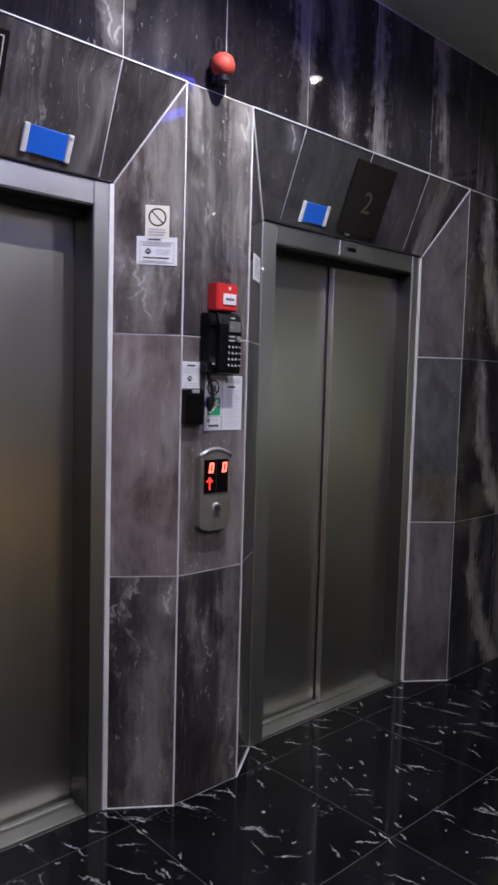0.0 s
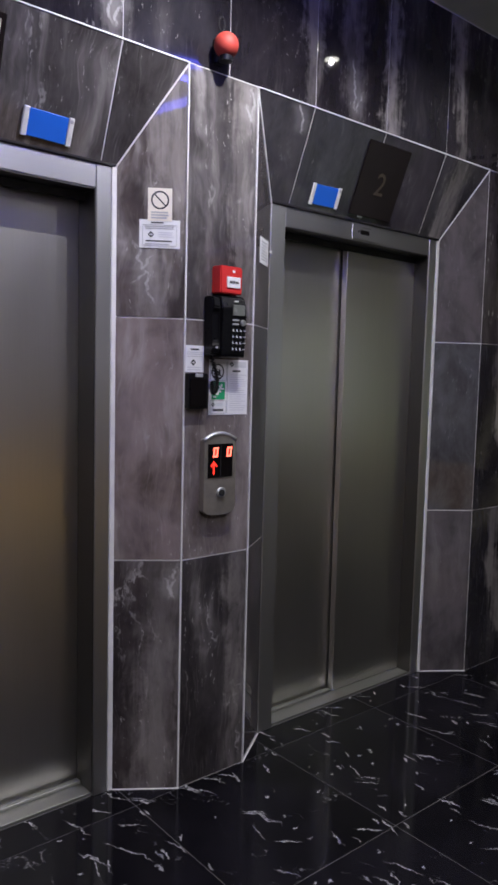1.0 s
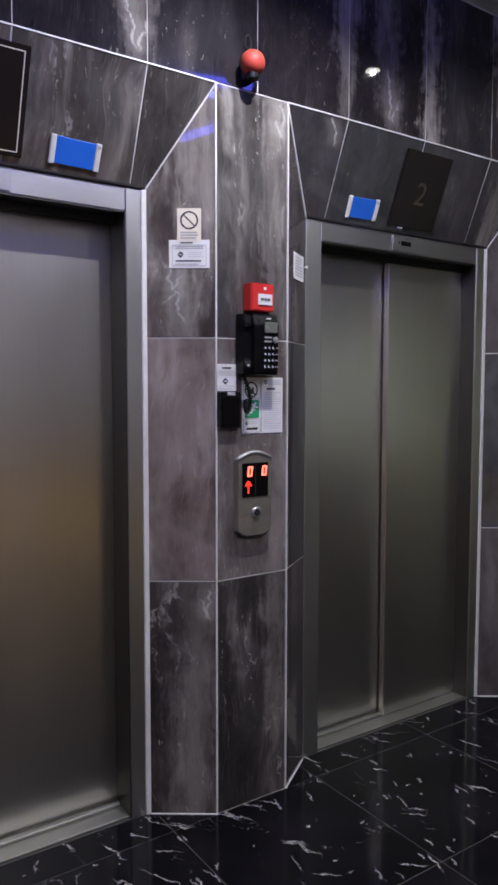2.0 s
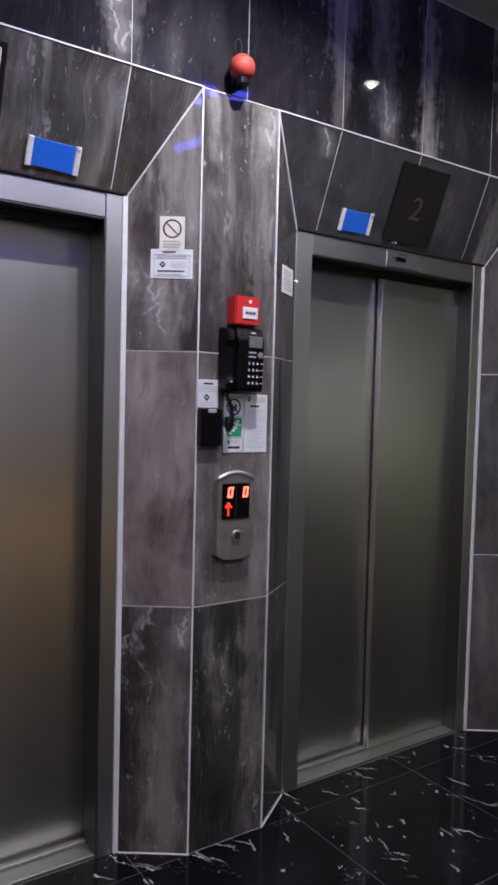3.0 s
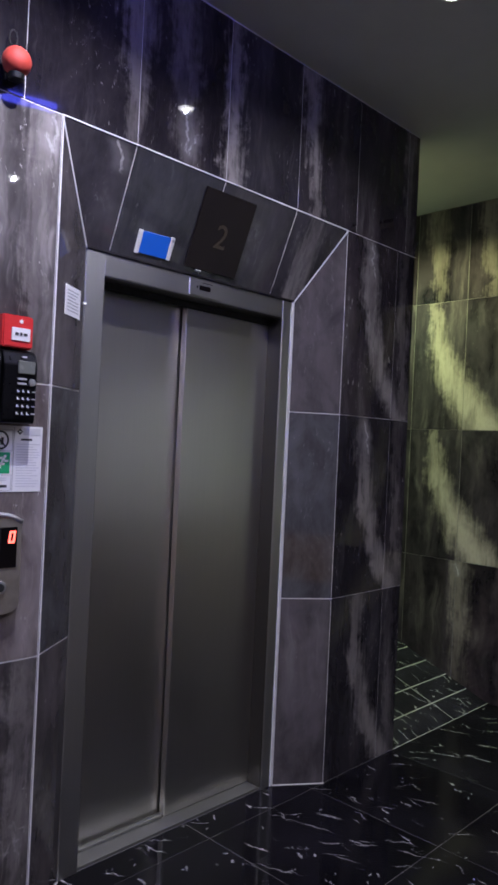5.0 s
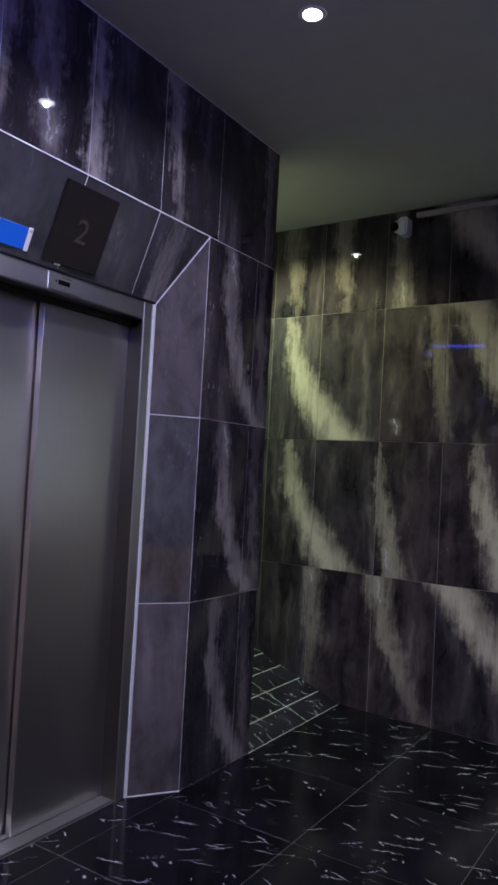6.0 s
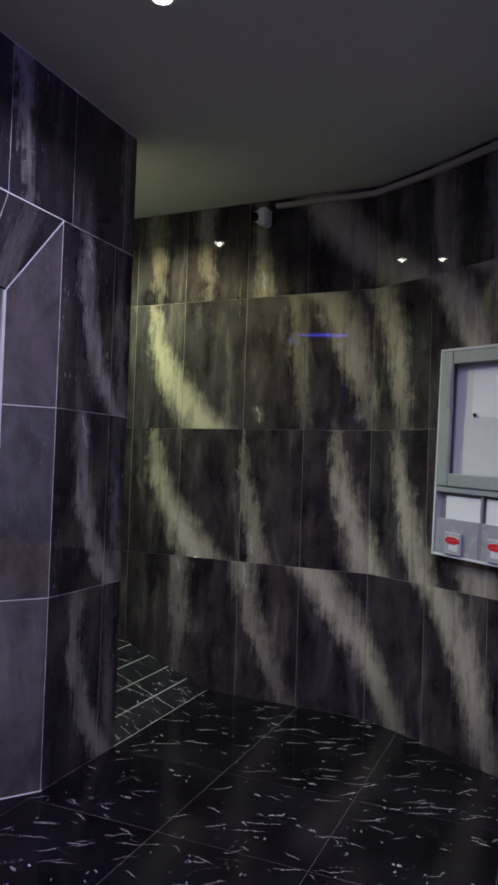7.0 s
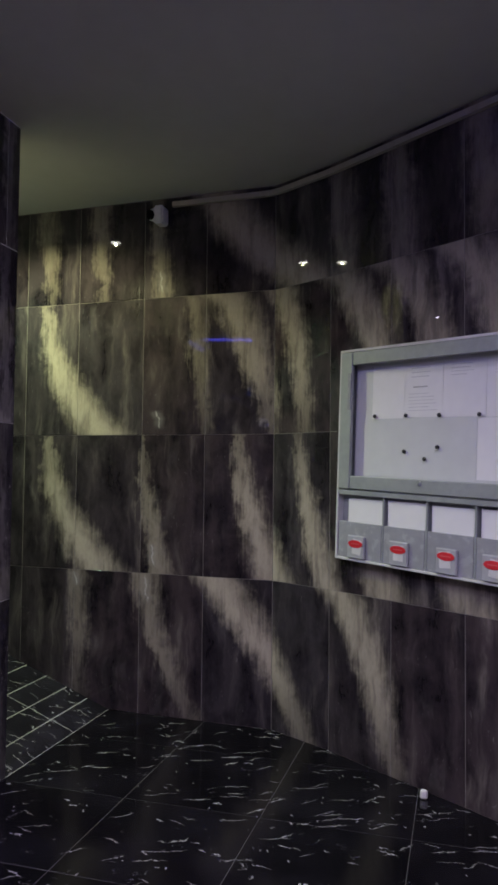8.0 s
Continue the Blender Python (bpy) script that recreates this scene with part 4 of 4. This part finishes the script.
for cx, digit in ((1.115, None), (2.836, "2")):
    s = thing("floor_number_plate", "black glass floor number plate on the sloping head", "sign", on_head(cx, 0.170), "floor plates")
    part("plate", boxed(-0.128, 0.128, -0.008, 0.0, -0.142, 0.148, bevel=0.002), M_PLATE, s)
    line = bmesh.new()
    ew, eh, k = 0.112, 0.128, 0.0014
    for x in (-ew, ew):
        box(line, x - k, x + k, -0.0092, -0.0078, -eh, eh + 0.004)
    for z in (-eh, eh + 0.004):
        box(line, -ew, ew, -0.0092, -0.0078, z - k, z + k)
    part("clip", boxed(-0.076, -0.050, -0.012, -0.002, -0.150, -0.143, bevel=0.002), M_ALU, s, "small metal clip")
    if digit is None:
        part("border_line", line, M_CREAM, s, "thin cream border line")
    else:
        line.free()
        me = text_mesh(digit, 0.125)
        me.materials.append(M_DIGIT)
        d = new("digit", me)
        d.parent = s
        d.matrix_basis = pose(0.0, -0.0092, -0.012, 90, 0, 0)
        tagged(d, "dim grey number two")

# ---- ceiling fittings ----
# the last fitting goes with the added lamp for the far wall
for i, (lx, ly) in enumerate(LAMPS):
    s = thing("downlight", "small round recessed white ceiling downlight, switched on", "ceiling light", pose(lx, ly, ZC), "downlights")
    ring = part("trim_ring", lathe(bmesh.new(), [(0.034, 0.0), (0.036, -0.004), (0.048, -0.004), (0.051, 0.0)], 28), M_PLASTIC, s)
    part("lens", lathe(bmesh.new(), [(0.002, -0.0052), (0.033, -0.005), (0.0335, -0.002)], 24), M_LAMP, s)
s = thing("downlight", "small round ceiling downlight with a greenish glow", "ceiling light", pose(4.44, 2.47, ZC), "downlights")
part("trim_ring", lathe(bmesh.new(), [(0.034, 0.0), (0.036, -0.004), (0.048, -0.004), (0.051, 0.0)], 28), M_PLASTIC, s)
part("lens", lathe(bmesh.new(), [(0.002, -0.0052), (0.033, -0.005), (0.0335, -0.002)], 24), M_GLAMP, s)
s = thing("downlight", "small round ceiling downlight with a green glow over the ramp", "ceiling light", pose(4.60, 3.45, ZC), "downlights")
part("trim_ring", lathe(bmesh.new(), [(0.034, 0.0), (0.036, -0.004), (0.048, -0.004), (0.051, 0.0)], 28), M_PLASTIC, s)
part("lens", lathe(bmesh.new(), [(0.002, -0.0052), (0.033, -0.005), (0.0335, -0.002)], 24), M_GLAMP, s)
for glowing, thick, run in ((M_BLUELED, 0.026, [(2.62 * u, 0.44 + 0.46 * u ** 1.5, ZC - 0.012) for u in (i / 20 for i in range(2, 22))]), (M_BLUEHOT, 0.014, [(0.55 + 0.35 * u + 0.04 * math.sin(math.pi * u), 1.50 - 0.88 * u, ZC - 0.012) for u in (i / 8 for i in range(2, 8))])):
    tagged(part("led_strip", tube(bmesh.new(), run, thick, 8), glowing), "blue glowing LED strip fixed along the ceiling", "led strip", "led strips")


# ---- far wall: camera, duct, notice case ----
def far_at(s):
    """Place and tangent of the far wall, s metres past its bend (negative: towards the ramp)."""
    pts = [Vector(p) for p in FAR]
    bend = 2
    if s < 0:
        i, left = bend, -s
        while i > 1 and left > (pts[i] - pts[i - 1]).length:
            left -= (pts[i] - pts[i - 1]).length
            i -= 1
        d = (pts[i] - pts[i - 1]).normalized()
        return pts[i] - d * left, d
    i, left = bend, s
    while i < len(pts) - 2 and left > (pts[i + 1] - pts[i]).length:
        left -= (pts[i + 1] - pts[i]).length
        i += 1
    d = (pts[i + 1] - pts[i]).normalized()
    return pts[i] + d * left, d


p, d = far_at(-0.70)
cc = thing("security_camera", "small white security camera under the ceiling", "security camera", on_wall(p.x, p.y, 2.86, d))
part("housing", boxed(-0.010, 0.050, -0.09, 0.0, -0.045, 0.060, bevel=0.010, seg=2), M_PLASTIC, cc)
part("ball", lathe(bmesh.new(), [(0.036 * math.cos(t), 0.036 * math.sin(t)) for t in (-math.pi / 2 + math.pi * i / 10 for i in range(1, 10))], 18, "z", (-0.020, -0.062, 0.012)), M_PLASTIC, cc, smooth=True)
part("lens", lathe(bmesh.new(), [(0.003, -0.108), (0.020, -0.105), (0.028, -0.088), (0.028, -0.066)], 18, "y", (-0.027, 0, 0.008)), M_BLACKG, cc, "black round lens")

duct = bmesh.new()
for i in range(1, 33):
    (a, da), (b, db) = far_at(-0.62 + 0.075 * (i - 1)), far_at(-0.62 + 0.075 * i)
    na, nb = Vector((-da.y, da.x)), Vector((-db.y, db.x))
    z0, z1 = ZC - 0.062, ZC - 0.034
    ring = []
    for q, nn in ((a, na), (b, nb)):
        ring.append([duct.verts.new((*(q - nn * o), z)) for o, z in ((0.0, z0), (0.024, z0), (0.024, z1), (0.0, z1))])
    for k in range(4):
        duct.faces.new((ring[0][k], ring[0][(k + 1) % 4], ring[1][(k + 1) % 4], ring[1][k]))
bmesh.ops.remove_doubles(duct, verts=duct.verts, dist=0.0004)
tagged(part("cable_duct", duct, M_DUCT), "beige plastic cable duct along the wall top", "cable duct")

p, d = far_at(0.508)
BW, BT, BB = 1.30, 1.992, 0.972
case = thing("notice_board", "grey metal notice case, hung slightly crooked, brochure pockets below", "notice board", on_wall(p.x, p.y, 0, d) @ pose(0, 0, 1.48, 0, 1.9) @ pose(0, 0, -1.48))
D = -0.055
part("back_panel", boxed(0.0, BW, -0.012, 0.0, BB, BT), M_FRAME, case)
for x0, x1, z0, z1 in ((0, 0.012, BB, BT), (BW - 0.012, BW, BB, BT), (0.012, BW - 0.012, BT - 0.012, BT), (0.012, BW - 0.012, BB, BB + 0.012)):
    part("case_edge", boxed(x0, x1, D, -0.012, z0, z1, bevel=0.002), M_EDGE, case, "pale painted edge")
MID = 1.316
door = part("door_frame", boxed(0.014, 0.088, D - 0.008, D + 0.012, MID, BT - 0.014, bevel=0.004), M_FRAME, case)
part("door_frame", boxed(BW - 0.088, BW - 0.014, D - 0.008, D + 0.012, MID, BT - 0.014, bevel=0.004), M_FRAME, case)
part("door_frame", boxed(0.090, BW - 0.090, D - 0.008, D + 0.012, BT - 0.078, BT - 0.014, bevel=0.004), M_FRAME, case)
low = part("door_frame", boxed(0.090, BW - 0.090, D - 0.008, D + 0.012, MID, MID + 0.064, bevel=0.004), M_FRAME, case)
part("lock", lathe(bmesh.new(), [(0.003, D - 0.014), (0.009, D - 0.013), (0.011, D - 0.006)], 16, "y", (0.506, 0, MID + 0.046)), M_ALU, low, "small round chrome lock")
part("hinge", boxed(0.066, 0.086, D - 0.012, D - 0.004, 1.70, 1.875, bevel=0.002), M_CLEAR, door)
part("pin_board", boxed(0.078, BW - 0.078, -0.0155, -0.0123, MID + 0.04, BT - 0.06), M_BOARD, case)
part("case_rail", boxed(0.014, BW - 0.014, D, -0.012, MID - 0.030, MID - 0.004, bevel=0.003), M_FRAME, case)


def pinned(x0, x1, z0, z1, label, lines=0, grey=False, lift=0.0):
    w, h = x1 - x0, z1 - z0
    s = thing("pinned_paper", label, "paper", case.matrix_world @ pose((x0 + x1) / 2, -0.0157 - lift, (z0 + z1) / 2, 0, 0.3 - 0.6 * (lines % 2)))
    part("sheet", boxed(-w / 2, w / 2, -0.0012, 0.0, -h / 2, h / 2), M_BOARD if grey else M_PAPER, s)
    if lines:
        part("writing", bars(bmesh.new(), -w * 0.32, w * 0.20, h * 0.20, h * 0.44, lines, -0.0016, 0.22, lines), M_FAINT, s)
    return s


pinned(0.184, 0.372, 1.655, 1.905, "blank white sheet pinned to the notice board")
s = pinned(0.374, 0.585, 1.658, 1.905, "white sheet with a dark heading pinned to the notice board", 3)
part("heading", bars(bmesh.new(), -0.056, 0.056, 0.008, 0.018, 1, -0.002), M_GREY_INK, s)
part("writing", bars(bmesh.new(), -0.080, 0.076, -0.100, -0.010, 6, -0.002, 0.20, 12), M_FAINT, s)
pinned(0.587, 0.800, 1.656, 1.905, "white printed sheet pinned to the notice board", 4)
pinned(0.802, 1.015, 1.654, 1.905, "white printed sheet pinned to the notice board", 5)
pinned(0.104, 0.760, 1.385, 1.650, "large pale grey sheet pinned to the notice board", 0, True)
pinned(0.764, 1.060, 1.390, 1.650, "blank white sheet low on the notice board")
for x, z in ((0.205, 1.667), (0.390, 1.667), (0.573, 1.665), (0.773, 1.664), (0.385, 1.503), (0.499, 1.471), (0.567, 1.525)):
    s = thing("push_pin", "small black push pin in the notice board", "pin", case.matrix_world @ pose(x, -0.0171, z), "push pins")
    part("head", lathe(bmesh.new(), [(0.004, -0.012), (0.0095, -0.009), (0.0085, -0.003), (0.004, 0.0)], 12, "y"), M_INK, s)
PW = 0.2465
for i in range(5):
    x0, x1 = 0.062 + i * PW, 0.062 + (i + 1) * PW
    part("pocket_divider", boxed(x1 - 0.020, x1 - 0.010, D + 0.006, -0.012, BB + 0.012, MID - 0.030, bevel=0.002), M_FRAME, case)
    pocket = part("pocket_front", boxed(x0 - (0.045 if i == 0 else 0.008), x1 - 0.022, D + 0.006, D + 0.012, BB + 0.013, 1.158, bevel=0.002), M_CLEAR, case, "grey plastic brochure pocket")
    tip = 0.010 * ((i * 7) % 3 - 1)
    lx, lz = x0 + 0.092 + tip, 1.060 + 0.3 * tip
    part("card_holder", boxed(lx - 0.056, lx + 0.052, D - 0.010, D + 0.0055, BB + 0.014, 1.096, bevel=0.005), M_HOLDER, pocket, "small clear card holder")
    slip = boxed(-0.030, 0.026, D - 0.0116, D - 0.0104, -0.040, 0.030)
    bmesh.ops.transform(slip, matrix=pose(lx + 0.012 - 0.008 * (i % 3), 0, lz - 0.010, 0, 8 - 7 * (i % 3)), verts=slip.verts)
    part("card_slip", slip, M_EDGE, pocket, "small pale card in the holder")
    logo = prism(bmesh.new(), [(lx + 0.044 * math.cos(t), lz + 0.018 * math.sin(t)) for t in (2 * math.pi * k / 24 for k in range(24))], D - 0.0132, D - 0.0112, "y")
    lg = part("logo", logo, M_LOGO, pocket, "red oval logo")
    part("logo_bar", boxed(lx - 0.026, lx + 0.026, D - 0.0140, D - 0.013, lz - 0.002, lz + 0.003), M_PINK, lg)
    s = thing("brochure", "white brochure standing in a pocket of the notice case", "brochure", case.matrix_world, "brochures")
    part("sheet", boxed(x0 + 0.003, x1 - 0.030, -0.034, -0.028, BB + 0.013, 1.270 + 0.004 * (i % 2)), M_PAPER, s)

# pale chip at the foot of the far wall
p, d = far_at(1.0)
tagged(part("door_stop", boxed(p.x - 0.086, p.x - 0.066, p.y - 0.010, p.y + 0.022, 0.0, 0.040, bevel=0.007), M_WHITE), "small white wedge at the foot of the wall", "door stop")

# ---- tiles, last ----
def z_rows(top=ZC):
    return [(0.0, ROW), (ROW, 2 * ROW), (2 * ROW, 3 * ROW)]


FRONT = (0, -1, 0)
joints = [1.189 + 0.4 * k for k in range(-7, 8)]
xs = [XL] + [x for x in joints if XL + 0.05 < x < XC - 0.05] + [XC]
for a, b in zip(xs, xs[1:]):
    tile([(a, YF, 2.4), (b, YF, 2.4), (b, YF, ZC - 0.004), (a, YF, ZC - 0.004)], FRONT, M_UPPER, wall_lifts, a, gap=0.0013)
piers = [(XL, LIFTS[0][0] - SPLAY), (LIFTS[0][1] + SPLAY, LIFTS[1][0] - SPLAY), (LIFTS[1][1] + SPLAY, XC)]
for k, (a, b) in enumerate(piers):
    cuts = [a, b] if k == 1 else ([a, -1.2, -0.8, -0.4, 0.0, b] if k == 0 else [a, 3.925, b])
    for c0, c1 in zip(cuts, cuts[1:]):
        for z0, z1 in z_rows():
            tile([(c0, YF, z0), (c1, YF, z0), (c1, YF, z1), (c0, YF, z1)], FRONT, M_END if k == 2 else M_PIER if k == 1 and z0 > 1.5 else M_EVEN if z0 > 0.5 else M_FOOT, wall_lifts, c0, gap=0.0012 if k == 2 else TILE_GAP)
for a, b in LIFTS:
    for x0, x1 in ((a - SPLAY, a), (b + SPLAY, b)):
        t = Vector((x1 - x0, YR - YF, 0)).normalized()
        out = Vector((t.y, -t.x, 0)) * (1 if x1 > x0 else -1)
        for z0, z1 in z_rows():
            if z1 < ZO:
                c = [(x0, YF, z0), (x1, YR, z0), (x1, YR, z1), (x0, YF, z1)]
            else:
                c = [(x0, YF, z0), (x1, YR, z0), (x1, YR, ZO), (x0, YF, 2.4)]
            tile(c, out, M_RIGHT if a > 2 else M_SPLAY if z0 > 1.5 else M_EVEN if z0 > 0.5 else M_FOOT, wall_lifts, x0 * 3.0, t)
    cuts = [x for x in joints if a - SPLAY + 0.25 < x < b + SPLAY - 0.1]
    cuts = [a - SPLAY] + cuts + [b + SPLAY]

    def low_x(x):
        return min(max(x, a), b)
    down = Vector((0, YR - YF, ZO - 2.4)).normalized()
    out = Vector((0, down.z, -down.y))
    for c0, c1 in zip(cuts, cuts[1:]):
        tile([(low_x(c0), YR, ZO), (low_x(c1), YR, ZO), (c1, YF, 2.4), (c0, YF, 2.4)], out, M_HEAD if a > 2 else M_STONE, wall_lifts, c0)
ys = [YF, YF + 0.4, YF + 0.8, YF + 1.2, YF + 1.6, YF + 2.0, RAMP_END]
for a, b in zip(ys, ys[1:]):
    for z0, z1 in [*z_rows(), (2.4, ZC - 0.004)]:
        tile([(XC, a, z0), (XC, b, z0), (XC, b, z1), (XC, a, z1)], (1, 0, 0), M_STONE, wall_corridor, a, Vector((0, 1, 0)))
# far wall: columns 0.4 m wide on either side of the bend
cuts = [-2.75, -2.4, -2.0, -1.6, -1.235, -0.802, -0.408, 0.0, 0.4, 0.8, 1.2, 1.6, 2.0, 2.4, 2.8]
for a, b in zip(cuts, cuts[1:]):
    (pa, _), (pb, d) = far_at(a + 0.0005), far_at(b - 0.0005)
    d = (pb - pa).normalized()
    out = (d.y, -d.x, 0)
    for k, (z0, z1) in enumerate([*z_rows(), (2.4, ZC - 0.004)]):
        tile([(*pa, z0), (*pb, z0), (*pb, z1), (*pa, z1)], out, M_FAR[k], wall_far, a, Vector((*d, 0)), gap=0.0010)
# floor
fx = [1.660 + 0.598 * k for k in range(-6, 7)]
fy = [YF - 0.598 * k for k in range(6, -1, -1)]
UP = (0, 0, 1)
for a, b in zip(fx, fx[1:]):
    for c, e in zip(fy, fy[1:]):
        tile([(a, c, 0), (b, c, 0), (b, e, 0), (a, e, 0)], UP, M_FLOOR, floor, gap=0.0012)
    if a < XC - 0.1:
        tile([(a, YF, 0), (b, YF, 0), (b, YF + 0.14, 0), (a, YF + 0.14, 0)], UP, M_FLOOR, floor, gap=0.0012)
# ramp strips
tilt = Vector((0, 1, RAMP_SLOPE)).normalized()
up = Vector((0, -tilt.z, tilt.y))
for i in range(15):
    y0, y1 = RAMP_Y + i * 0.14, RAMP_Y + (i + 1) * 0.14
    z0, z1 = (y0 - RAMP_Y) * RAMP_SLOPE, (y1 - RAMP_Y) * RAMP_SLOPE
    for x0, x1 in ((XC, 4.69), (4.69, 5.2)):
        tile([(x0, y0, z0), (x1, y0, z0), (x1, y1, z1), (x0, y1, z1)], up, M_RAMP, ramp, gap=0.003)
